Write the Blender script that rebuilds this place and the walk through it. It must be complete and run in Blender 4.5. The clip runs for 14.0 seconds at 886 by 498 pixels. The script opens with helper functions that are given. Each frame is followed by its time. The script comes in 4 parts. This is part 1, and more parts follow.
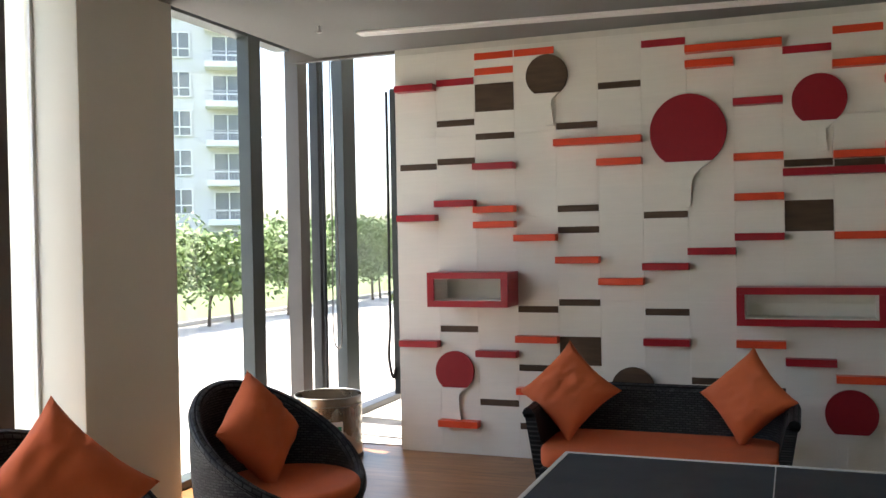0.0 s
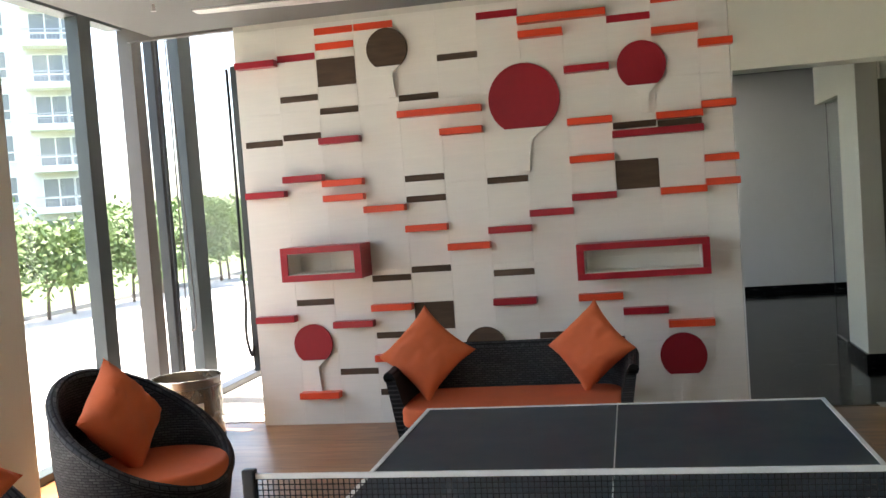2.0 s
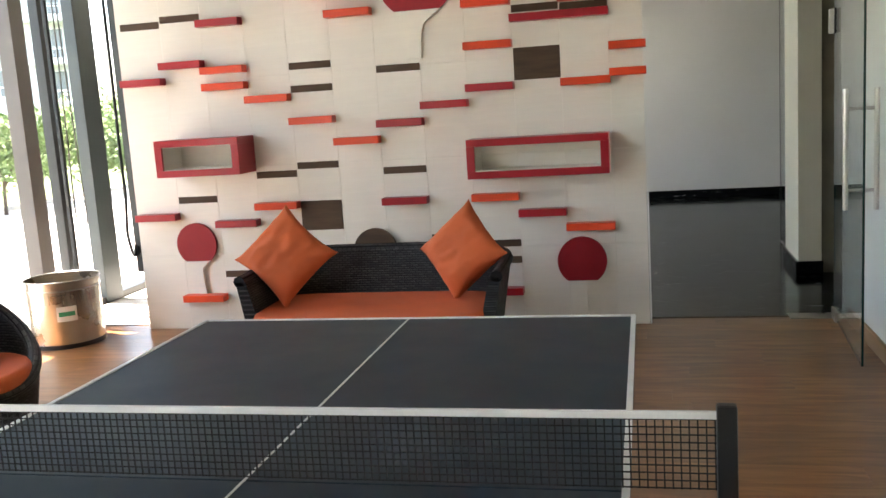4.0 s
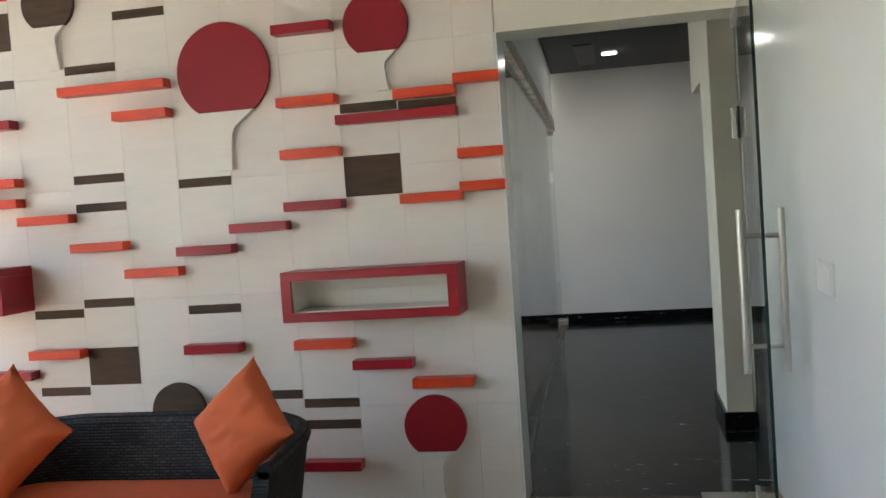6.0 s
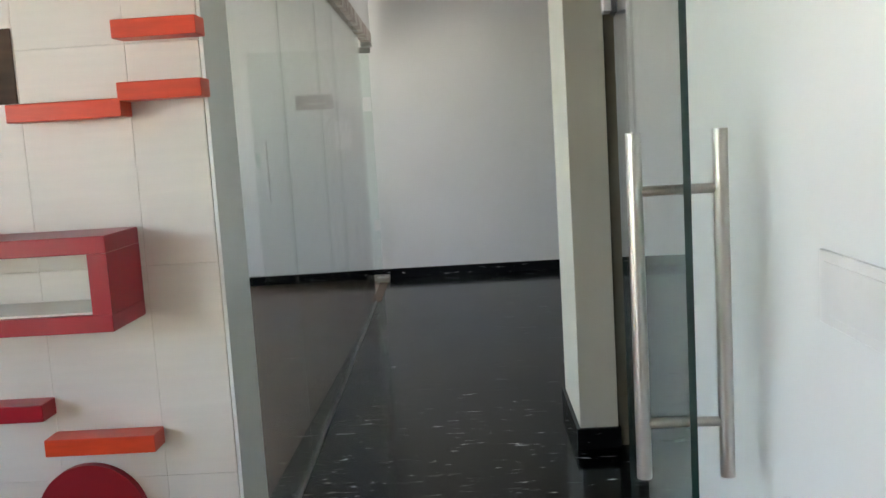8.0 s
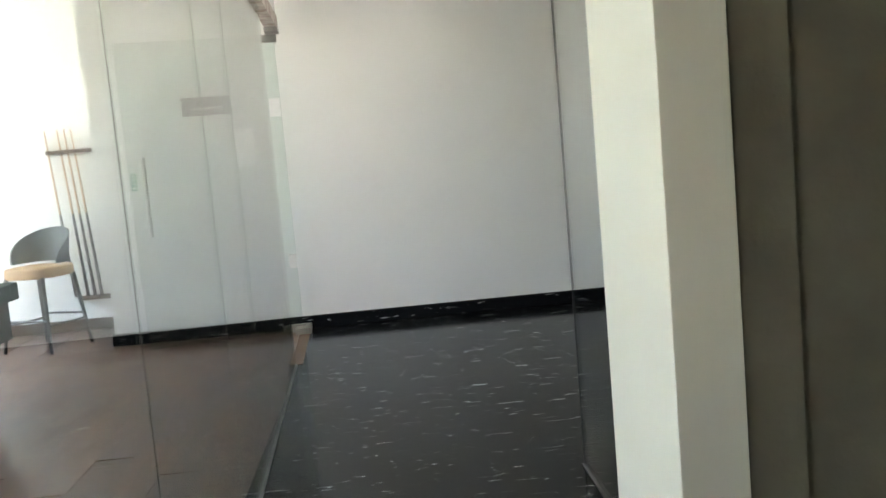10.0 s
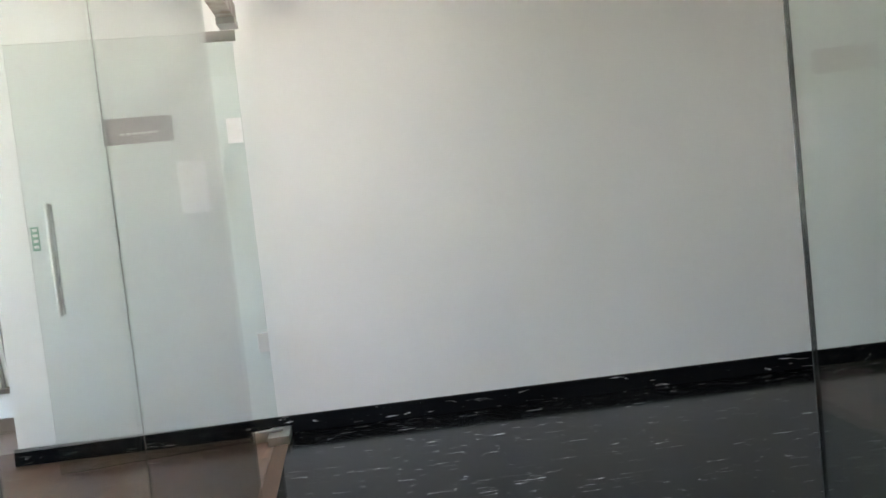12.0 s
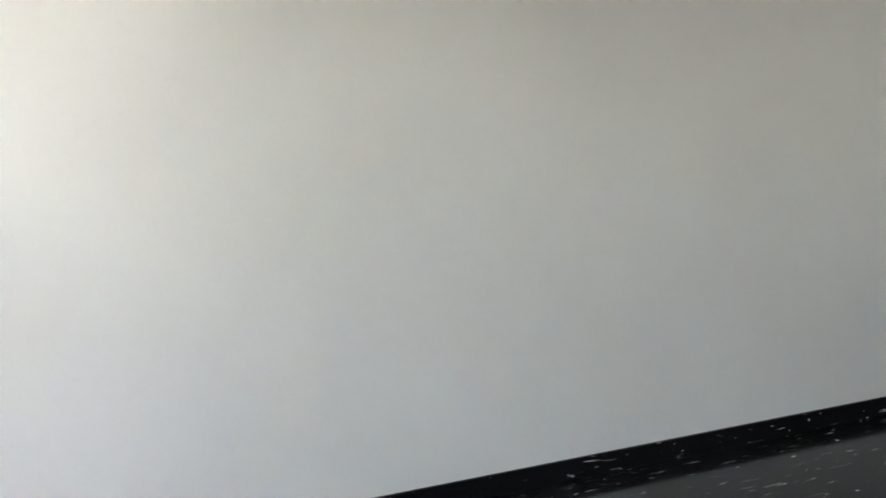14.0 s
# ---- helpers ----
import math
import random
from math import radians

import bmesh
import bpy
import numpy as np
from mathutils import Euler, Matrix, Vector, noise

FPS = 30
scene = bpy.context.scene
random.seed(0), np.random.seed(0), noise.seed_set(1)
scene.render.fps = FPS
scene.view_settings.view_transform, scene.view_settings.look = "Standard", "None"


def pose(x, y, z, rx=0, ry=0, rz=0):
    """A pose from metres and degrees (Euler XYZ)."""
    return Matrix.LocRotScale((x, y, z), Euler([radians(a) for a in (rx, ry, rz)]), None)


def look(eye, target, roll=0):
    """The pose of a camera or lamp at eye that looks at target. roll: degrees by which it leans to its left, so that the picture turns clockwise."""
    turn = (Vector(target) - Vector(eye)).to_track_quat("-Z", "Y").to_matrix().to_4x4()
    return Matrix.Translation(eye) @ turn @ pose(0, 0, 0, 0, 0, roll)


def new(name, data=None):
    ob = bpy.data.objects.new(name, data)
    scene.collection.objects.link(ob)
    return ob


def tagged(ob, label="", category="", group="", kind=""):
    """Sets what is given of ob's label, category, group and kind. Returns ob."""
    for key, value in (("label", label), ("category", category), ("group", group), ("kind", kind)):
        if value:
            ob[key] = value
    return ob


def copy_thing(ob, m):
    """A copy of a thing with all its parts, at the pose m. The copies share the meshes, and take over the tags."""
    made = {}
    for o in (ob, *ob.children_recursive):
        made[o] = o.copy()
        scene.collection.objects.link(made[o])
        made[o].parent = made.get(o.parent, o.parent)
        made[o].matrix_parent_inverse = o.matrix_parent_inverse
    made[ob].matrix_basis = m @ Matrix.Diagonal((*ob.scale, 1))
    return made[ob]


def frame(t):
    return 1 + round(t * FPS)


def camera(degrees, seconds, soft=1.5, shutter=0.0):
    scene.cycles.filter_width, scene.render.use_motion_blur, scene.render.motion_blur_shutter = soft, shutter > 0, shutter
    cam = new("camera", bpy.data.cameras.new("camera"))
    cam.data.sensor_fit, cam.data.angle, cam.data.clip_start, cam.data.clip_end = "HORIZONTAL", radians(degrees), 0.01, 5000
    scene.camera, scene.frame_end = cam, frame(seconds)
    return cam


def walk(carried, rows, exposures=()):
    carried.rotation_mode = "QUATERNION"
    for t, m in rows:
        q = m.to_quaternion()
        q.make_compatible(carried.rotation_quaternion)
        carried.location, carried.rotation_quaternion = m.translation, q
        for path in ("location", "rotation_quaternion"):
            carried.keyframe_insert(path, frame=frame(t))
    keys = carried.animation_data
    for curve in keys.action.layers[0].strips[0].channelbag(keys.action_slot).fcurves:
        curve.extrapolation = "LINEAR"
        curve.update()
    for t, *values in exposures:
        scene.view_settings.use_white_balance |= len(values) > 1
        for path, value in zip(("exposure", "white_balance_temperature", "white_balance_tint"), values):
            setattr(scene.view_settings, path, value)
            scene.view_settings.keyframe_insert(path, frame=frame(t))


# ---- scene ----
cam = camera(51.3, 14.0)
PATH = [
    (0, look((2.764, -6.372, 1.591), (2.051, -4.504, 1.567), -1.1)),
    (0.5, look((2.661, -6.549, 1.606), (2.109, -4.627, 1.603), -0.2)),
    (1, look((2.655, -6.625, 1.62), (2.168, -4.686, 1.653), -0.9)),
    (1.5, look((2.69, -6.603, 1.613), (2.271, -4.648, 1.641), -2.6)),
    (2, look((2.785, -6.518, 1.59), (2.383, -4.561, 1.49), -4.2)),
    (2.2, look((2.844, -6.472, 1.59), (2.431, -4.519, 1.457), -4.7)),
    (4.3, look((3.594, -5.729, 1.478), (3.17, -3.801, 1.157), -3.3)),
    (4.5, look((3.653, -5.602, 1.486), (3.259, -3.652, 1.265), -2.3)),
    (5, look((3.813, -5.266, 1.535), (3.441, -3.301, 1.581), -2.2)),
    (5.5, look((4.001, -4.888, 1.512), (3.575, -2.935, 1.574), -2.8)),
    (6, look((4.073, -4.465, 1.499), (3.681, -2.506, 1.412), -3.9)),
    (6.5, look((4.187, -3.988, 1.439), (3.855, -2.025, 1.249), -4.2)),
    (7, look((4.239, -3.499, 1.435), (3.937, -1.54, 1.167), -4.6)),
    (7.5, look((4.229, -2.985, 1.424), (4.039, -1.017, 1.122), -3.7)),
    (8, look((4.208, -2.492, 1.436), (4.136, -0.508, 1.192), -3.5)),
    (8.2, look((4.188, -2.291, 1.445), (4.148, -0.302, 1.237), -4.1)),
    (10.3, look((3.981, -0.249, 1.362), (4.1, 1.735, 1.144), -4.9)),
    (10.5, look((3.995, -0.041, 1.371), (4.083, 1.946, 1.165), -5.4)),
    (11, look((4.026, 0.486, 1.391), (3.971, 2.478, 1.23), -5.8)),
    (11.5, look((3.965, 0.999, 1.325), (3.971, 2.991, 1.154), -5.5)),
    (12, look((3.93, 1.486, 1.339), (4.069, 3.476, 1.209), -6.2)),
    (12.5, look((3.899, 2.008, 1.298), (4.085, 3.997, 1.207), -4.1)),
    (13.0, pose(3.900, 2.450, 1.300, 87.48, 3.80, -12.44)),
    (13.2, pose(3.915, 2.620, 1.300, 87.61, 2.94, -14.69)),
    (13.5, pose(3.945, 2.840, 1.300, 88.37, 5.22, -16.95)),
    (13.8, pose(3.985, 3.030, 1.300, 89.05, 6.67, -20.35)),
    (14.0, pose(4.010, 3.140, 1.300, 88.00, 4.17, -23.44)),
]
walk(cam, PATH, [(0, 2.6, 6550, 11), (1, 3.05, 6550, 11), (2, 3.15, 6600, 11), (4.4, 3.68, 7000, 12), (5.5, 3.27, 6650, 11), (6.5, 3.72, 6500, 12), (7.3, 3.98, 6500, 12), (8.2, 4.0, 6500, 12), (10.4, 4.55, 6750, 10), (11, 4.25, 6650, 11), (11.5, 4.15, 6550, 12), (12, 4.6, 6550, 13), (12.5, 4.45, 6550, 13), (13, 4.65, 6550, 14), (13.5, 4.85, 6500, 14), (14, 5.0, 6500, 14)])

# ---- light ----
world = bpy.data.worlds.new("sky")
scene.world = world
world.use_nodes = True
SUN_ELEV, SUN_AZ = 74.0, -80.0     # azimuth from +y towards -x
_n = world.node_tree.nodes
_sky = _n.new("ShaderNodeTexSky")
_sky.sky_type = "NISHITA"
_sky.sun_disc = False
_sky.sun_elevation, _sky.sun_rotation = radians(SUN_ELEV), radians(SUN_AZ)
_sky.dust_density = 3.0
world.node_tree.links.new(_sky.outputs[0], _n["Background"].inputs[0])
_n["Background"].inputs[1].default_value = 0.15

sun = new("sun", bpy.data.lights.new("sun", "SUN"))
sun.data.energy, sun.data.angle, sun.data.color = 4.0, radians(0.6), (1.0, 0.95, 0.88)
_d = Vector((math.sin(radians(SUN_AZ)) * math.cos(radians(SUN_ELEV)), math.cos(radians(SUN_AZ)) * math.cos(radians(SUN_ELEV)), math.sin(radians(SUN_ELEV))))
sun.matrix_world = look(_d * 60, (0, 0, 0))


def window_fill(name, m, w, h, power):
    lamp = new(name, bpy.data.lights.new(name, "AREA"))
    lamp.data.shape, lamp.data.size, lamp.data.size_y, lamp.data.energy = "RECTANGLE", w, h, power
    lamp.data.color = (1.0, 0.99, 0.98)
    lamp.matrix_world = m


# Fill lamps added inside windows out of view, on top of the sky.
window_fill("fill_window_rear", look((-0.9, -6.6, 1.6), (3, -6.6, 1.3)), 2.6, 5.0, 5.5)
window_fill("fill_window_billiard", look((-0.9, 6.7, 1.6), (3, 6.7, 1.5)), 2.6, 2.2, 1.5)


# ---- materials ----
def material(name, colour, rough=0.6, metal=0.0, scale=8.0, vary=0.12, bump=0.05, fine=120.0, second=None, coords="Object", spec=0.5, stretch=(1, 1, 1)):
    m = bpy.data.materials.new(name)
    m.use_nodes = True
    t = m.node_tree
    n, l = t.nodes, t.links
    b = n["Principled BSDF"]
    b.inputs["Roughness"].default_value, b.inputs["Metallic"].default_value = rough, metal
    b.inputs["Specular IOR Level"].default_value = spec
    co = n.new("ShaderNodeTexCoord")
    mp = n.new("ShaderNodeMapping")
    mp.inputs["Scale"].default_value = stretch
    l.new(co.outputs[coords], mp.inputs[0])
    big = n.new("ShaderNodeTexNoise")
    big.inputs["Scale"].default_value, big.inputs["Detail"].default_value = scale, 5
    small = n.new("ShaderNodeTexNoise")
    small.inputs["Scale"].default_value, small.inputs["Detail"].default_value = fine, 3
    l.new(mp.outputs[0], big.inputs["Vector"]), l.new(mp.outputs[0], small.inputs["Vector"])
    ramp = n.new("ShaderNodeValToRGB")
    c2 = second or tuple(c * (1 - vary) for c in colour)
    ramp.color_ramp.elements[0].position, ramp.color_ramp.elements[1].position = 0.3, 0.7
    ramp.color_ramp.elements[0].color, ramp.color_ramp.elements[1].color = (*c2, 1), (*colour, 1)
    l.new(big.outputs[0], ramp.inputs[0])
    l.new(ramp.outputs[0], b.inputs["Base Color"])
    rr = n.new("ShaderNodeMapRange")
    rr.inputs["To Min"].default_value, rr.inputs["To Max"].default_value = max(0, rough - 0.08), min(1, rough + 0.08)
    l.new(big.outputs[0], rr.inputs[0])
    l.new(rr.outputs[0], b.inputs["Roughness"])
    if bump:
        bp = n.new("ShaderNodeBump")
        bp.inputs["Strength"].default_value, bp.inputs["Distance"].default_value = bump, 0.01
        l.new(small.outputs[0], bp.inputs["Height"])
        l.new(bp.outputs[0], b.inputs["Normal"])
    return m


def glass(name, tint):
    m = bpy.data.materials.new(name)
    m.use_nodes = True
    t = m.node_tree
    n, l = t.nodes, t.links
    n.remove(n["Principled BSDF"])
    tr, gl, mx, fr = n.new("ShaderNodeBsdfTransparent"), n.new("ShaderNodeBsdfGlossy"), n.new("ShaderNodeMixShader"), n.new("ShaderNodeLayerWeight")
    tr.inputs[0].default_value = (*tint, 1)
    gl.inputs["Roughness"].default_value = 0.01
    pw, sc = n.new("ShaderNodeMath"), n.new("ShaderNodeMath")
    fr.inputs[0].default_value = 0.5
    pw.operation, sc.operation = "POWER", "MULTIPLY_ADD"
    pw.inputs[1].default_value = 4.0
    sc.inputs[1].default_value, sc.inputs[2].default_value = 0.8, 0.045
    l.new(fr.outputs["Facing"], pw.inputs[0]), l.new(pw.outputs[0], sc.inputs[0])
    l.new(sc.outputs[0], mx.inputs[0]), l.new(tr.outputs[0], mx.inputs[1]), l.new(gl.outputs[0], mx.inputs[2])
    l.new(mx.outputs[0], n["Material Output"].inputs[0])
    return m


def weave_material(name, colour, sx, sy):
    m = material(name, colour, 0.6, scale=14, vary=0.4, bump=0, coords="UV")
    n, l = m.node_tree.nodes, m.node_tree.links
    b = n["Principled BSDF"]
    uv = n.new("ShaderNodeTexCoord")
    br = n.new("ShaderNodeTexBrick")
    br.inputs["Scale"].default_value = 1.0
    br.inputs["Brick Width"].default_value, br.inputs["Row Height"].default_value = sx, sy
    br.inputs["Mortar Size"].default_value, br.inputs["Mortar Smooth"].default_value = 0.0035, 0.6
    br.inputs["Color1"].default_value, br.inputs["Color2"].default_value = (0.058, 0.057, 0.056, 1), (0.020, 0.020, 0.020, 1)
    br.inputs["Mortar"].default_value = (0.003, 0.003, 0.003, 1)
    l.new(br.outputs["Color"], b.inputs["Base Color"])
    b.inputs["Specular IOR Level"].default_value = 0.35
    l.new(uv.outputs["UV"], br.inputs["Vector"])
    bp = n.new("ShaderNodeBump")
    bp.inputs["Strength"].default_value, bp.inputs["Distance"].default_value = 1.0, 0.006
    l.new(br.outputs["Fac"], bp.inputs["Height"])
    bp.invert = True
    l.new(bp.outputs[0], b.inputs["Normal"])
    return m


def granite(name):
    m = material(name, (0.012, 0.013, 0.014), 0.12, scale=3, vary=0.4, bump=0.0, spec=0.08)
    n, l = m.node_tree.nodes, m.node_tree.links
    b = n["Principled BSDF"]
    co, mp = n.new("ShaderNodeTexCoord"), n.new("ShaderNodeMapping")
    mp.inputs["Scale"].default_value = (2.0, 10.0, 10.0)
    l.new(co.outputs["Object"], mp.inputs[0])
    v = n.new("ShaderNodeTexNoise")
    v.inputs["Scale"].default_value, v.inputs["Detail"].default_value, v.inputs["Distortion"].default_value = 4.2, 6, 0.9
    l.new(mp.outputs[0], v.inputs["Vector"])
    r = n.new("ShaderNodeValToRGB")
    r.color_ramp.elements[0].position, r.color_ramp.elements[0].color = 0.645, (0.009, 0.010, 0.011, 1)
    r.color_ramp.elements[1].position, r.color_ramp.elements[1].color = 0.73, (0.42, 0.43, 0.43, 1)
    l.new(v.outputs[0], r.inputs[0])
    l.new(r.outputs[0], b.inputs["Base Color"])
    return m


def wood_floor(name, c1, c2, spec):
    """Laminate with grain along x; each board takes its own shade."""
    m = material(name, c1, 0.32, scale=2.5, bump=0.0, second=c2, spec=spec)
    n, l = m.node_tree.nodes, m.node_tree.links
    b = n["Principled BSDF"]
    co, oi, mp = n.new("ShaderNodeTexCoord"), n.new("ShaderNodeObjectInfo"), n.new("ShaderNodeMapping")
    mp.inputs["Scale"].default_value = (1.3, 10.0, 1.0)
    shift = n.new("ShaderNodeCombineXYZ")
    off = n.new("ShaderNodeMath")
    off.operation = "MULTIPLY"
    off.inputs[1].default_value = 40.0
    l.new(oi.outputs["Random"], off.inputs[0]), l.new(off.outputs[0], shift.inputs[0]), l.new(shift.outputs[0], mp.inputs["Location"])
    l.new(co.outputs["Object"], mp.inputs["Vector"])
    g = n.new("ShaderNodeTexNoise")
    g.inputs["Scale"].default_value, g.inputs["Detail"].default_value, g.inputs["Distortion"].default_value = 2.0, 7, 0.8
    l.new(mp.outputs[0], g.inputs["Vector"])
    ramp = n.new("ShaderNodeValToRGB")
    ramp.color_ramp.elements[0].position, ramp.color_ramp.elements[0].color = 0.36, (*c2, 1)
    ramp.color_ramp.elements[1].position, ramp.color_ramp.elements[1].color = 0.66, (*c1, 1)
    l.new(g.outputs[0], ramp.inputs[0])
    shade = n.new("ShaderNodeMapRange")
    shade.inputs["To Min"].default_value, shade.inputs["To Max"].default_value = 0.82, 1.12
    l.new(oi.outputs["Random"], shade.inputs[0])
    hsv = n.new("ShaderNodeHueSaturation")
    l.new(shade.outputs[0], hsv.inputs["Value"]), l.new(ramp.outputs[0], hsv.inputs["Color"])
    l.new(hsv.outputs[0], b.inputs["Base Color"])
    return m


def glow(name, colour, strength):
    m = bpy.data.materials.new(name)
    m.use_nodes = True
    b = m.node_tree.nodes["Principled BSDF"]
    b.inputs["Emission Color"].default_value, b.inputs["Emission Strength"].default_value = (*colour, 1), strength
    return m


M_TILE = material("cream_wall_tile", (0.74, 0.70, 0.63), 0.38, scale=3, vary=0.05, bump=0.04, fine=30, stretch=(1, 1, 14))
M_GROUT = material("tile_grout", (0.66, 0.62, 0.55), 0.8)
M_CREAM = material("cream_paint", (0.70, 0.67, 0.57), 0.6, scale=1.5, vary=0.05, bump=0.02)
M_WHITE = material("white_paint", (0.78, 0.78, 0.76), 0.55, scale=1.2, vary=0.05, bump=0.02)
M_GLOSSWHITE = material("glossy_white_laminate", (0.80, 0.80, 0.77), 0.16, scale=1.2, vary=0.03, bump=0.0)
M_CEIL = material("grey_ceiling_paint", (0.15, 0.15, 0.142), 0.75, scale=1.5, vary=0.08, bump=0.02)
M_CORCEIL = material("dark_ceiling_paint", (0.12, 0.12, 0.12), 0.8)
M_WOOD = wood_floor("oak_laminate", (0.27, 0.128, 0.050), (0.165, 0.072, 0.027), 0.36)
M_BROWNFLOOR = wood_floor("walnut_laminate", (0.125, 0.068, 0.042), (0.072, 0.037, 0.023), 0.25)
M_GRANITE = granite("black_granite")
M_RED = material("crimson_lacquer", (0.34, 0.010, 0.020), 0.31, scale=2, vary=0.06, bump=0.01, spec=0.4)
M_ORANGE = material("orange_red_lacquer", (0.70, 0.062, 0.018), 0.33, scale=9, vary=0.14, bump=0.05, fine=40, stretch=(1, 1, 8), spec=0.4)
M_BROWN = material("brown_wood_laminate", (0.095, 0.060, 0.038), 0.6, scale=6, vary=0.3, bump=0.05, stretch=(1, 8, 8), spec=0.2)
M_RUBBER = material("red_racket_rubber", (0.29, 0.010, 0.018), 0.5, scale=20, vary=0.08, bump=0.04, fine=400, spec=0.3)
M_RATTAN = weave_material("black_rattan", (0.018, 0.019, 0.022), 0.034, 0.013)
M_FABRIC = material("orange_cotton", (0.64, 0.128, 0.036), 0.85, scale=7, vary=0.12, bump=0.15, fine=500)
M_TABLE = material("slate_blue_table", (0.017, 0.031, 0.044), 0.5, scale=6, vary=0.12, bump=0.01, spec=0.25)
M_LINE = material("white_line_paint", (0.72, 0.72, 0.70), 0.5)
M_BLACK = material("black_metal", (0.015, 0.015, 0.016), 0.4)
M_NET = material("black_net_cord", (0.012, 0.013, 0.014), 0.8)
M_STEEL = material("brushed_steel", (0.46, 0.445, 0.42), 0.3, metal=1.0, scale=6, vary=0.06, bump=0.004, stretch=(1, 1, 1))
M_BIN = material("stained_steel", (0.50, 0.44, 0.36), 0.28, metal=1.0, scale=5, vary=0.25, bump=0.03)
M_MULLION = material("dark_grey_aluminium", (0.045, 0.055, 0.055), 0.4, scale=4, vary=0.15, bump=0.01)
M_MULLION_B = material("bronze_aluminium", (0.11, 0.095, 0.085), 0.45, scale=4, vary=0.15, bump=0.01)
M_GLASS = glass("clear_glass", (0.97, 0.985, 0.98))
M_GREENGLASS = glass("toughened_glass", (0.935, 0.966, 0.955))
M_GLASSEDGE = material("glass_edge", (0.012, 0.03, 0.026), 0.15, bump=0)
M_SKIRT = material("oak_skirting", (0.30, 0.17, 0.09), 0.4, scale=5, stretch=(1, 1, 8))
M_PLASTIC = material("white_plastic", (0.74, 0.73, 0.70), 0.4, bump=0.0)
M_PAPER = material("white_paper", (0.88, 0.88, 0.87), 0.7, bump=0.0)
M_PAVE = material("pale_paving", (0.52, 0.49, 0.45), 0.85, scale=2, vary=0.12, bump=0.1)
M_GRASS = material("lawn_grass", (0.13, 0.17, 0.06), 0.9, scale=3, vary=0.35, bump=0.5, fine=60)
M_LEAF = material("hedge_leaf", (0.13, 0.19, 0.045), 0.6, scale=1.5, second=(0.075, 0.12, 0.03), bump=0)
M_BARK = material("bark", (0.12, 0.085, 0.06), 0.9, scale=10, bump=0.4)
M_FACADE = material("sand_render", (0.68, 0.655, 0.625), 0.8, scale=0.5, vary=0.08)
M_FACADE_W = material("white_render", (0.80, 0.78, 0.74), 0.8, scale=0.5, vary=0.05)
M_DARKGLASS = material("dark_window_glass", (0.22, 0.225, 0.225), 0.12, bump=0, spec=0.5)
M_OLIVE = material("olive_plaster", (0.17, 0.15, 0.105), 0.8, scale=5, vary=0.25, bump=0.15, fine=50)
M_SIGN = material("mauve_sign_board", (0.13, 0.09, 0.082), 0.4, bump=0)
M_STICKER = material("green_sticker", (0.02, 0.25, 0.13), 0.5, bump=0)
M_GREYSEAT = material("grey_upholstery", (0.085, 0.10, 0.105), 0.6, scale=9, bump=0.1, fine=300)
M_TAN = material("tan_leather", (0.45, 0.28, 0.13), 0.5, scale=9, bump=0.1, fine=200)
M_CUE = material("maple_cue", (0.50, 0.33, 0.18), 0.35, bump=0)
M_FELT = material("green_felt", (0.03, 0.075, 0.06), 0.9, scale=20, bump=0.2, fine=400)
M_SCUFF = material("scuffed_white_paint", (0.62, 0.58, 0.53), 0.6, scale=9, second=(0.30, 0.22, 0.17), bump=0.2, fine=40)
M_LAMP = glow("downlight_diffuser", (1.0, 0.97, 0.9), 9.0)


# ---- mesh helpers ----
def bm_box(bm, x0, y0, z0, x1, y1, z1, bevel=0.0):
    m = Matrix.Translation(((x0 + x1) / 2, (y0 + y1) / 2, (z0 + z1) / 2)) @ Matrix.Diagonal((abs(x1 - x0), abs(y1 - y0), abs(z1 - z0), 1))
    vs = bmesh.ops.create_cube(bm, size=1, matrix=m)["verts"]
    if bevel:
        es = list({e for v in vs for e in v.link_edges})
        bmesh.ops.bevel(bm, geom=es, offset=bevel, segments=2, profile=0.6, affect="EDGES")
    return bm


def box(x0, y0, z0, x1, y1, z1, bevel=0.0):
    return bm_box(bmesh.new(), x0, y0, z0, x1, y1, z1, bevel)


def tube(a, b, r, r2=None, seg=16, bm=None, caps=True):
    bm = bm or bmesh.new()
    a, b = Vector(a), Vector(b)
    m = Matrix.Translation((a + b) / 2) @ (b - a).to_track_quat("Z", "Y").to_matrix().to_4x4()
    bmesh.ops.create_cone(bm, cap_ends=caps, segments=seg, radius1=r, radius2=r if r2 is None else r2, depth=(b - a).length, matrix=m)
    return bm


def prism(points, y0, y1):
    """A flat outline of (x, z) points, extruded from y0 to y1."""
    bm = bmesh.new()
    a = [bm.verts.new((x, y0, z)) for x, z in points]
    b = [bm.verts.new((x, y1, z)) for x, z in points]
    bm.faces.new(a), bm.faces.new(b[::-1])
    for i in range(len(a)):
        j = (i + 1) % len(a)
        bm.faces.new((a[j], a[i], b[i], b[j]))
    bmesh.ops.recalc_face_normals(bm, faces=bm.faces)
    return bm


def to_mesh(name, bm, mats, smooth=False):
    me = bpy.data.meshes.new(name)
    bmesh.ops.recalc_face_normals(bm, faces=bm.faces)
    bm.to_mesh(me)
    bm.free()
    for m in mats if isinstance(mats, (list, tuple)) else [mats]:
        me.materials.append(m)
    if smooth:
        me.shade_smooth()
        me.set_sharp_from_angle(angle=radians(40))
    return me


def part(name, bm, mat, parent, label="", smooth=False):
    ob = new(name, to_mesh(name, bm, mat, smooth))
    ob.parent = parent
    return tagged(ob, label)


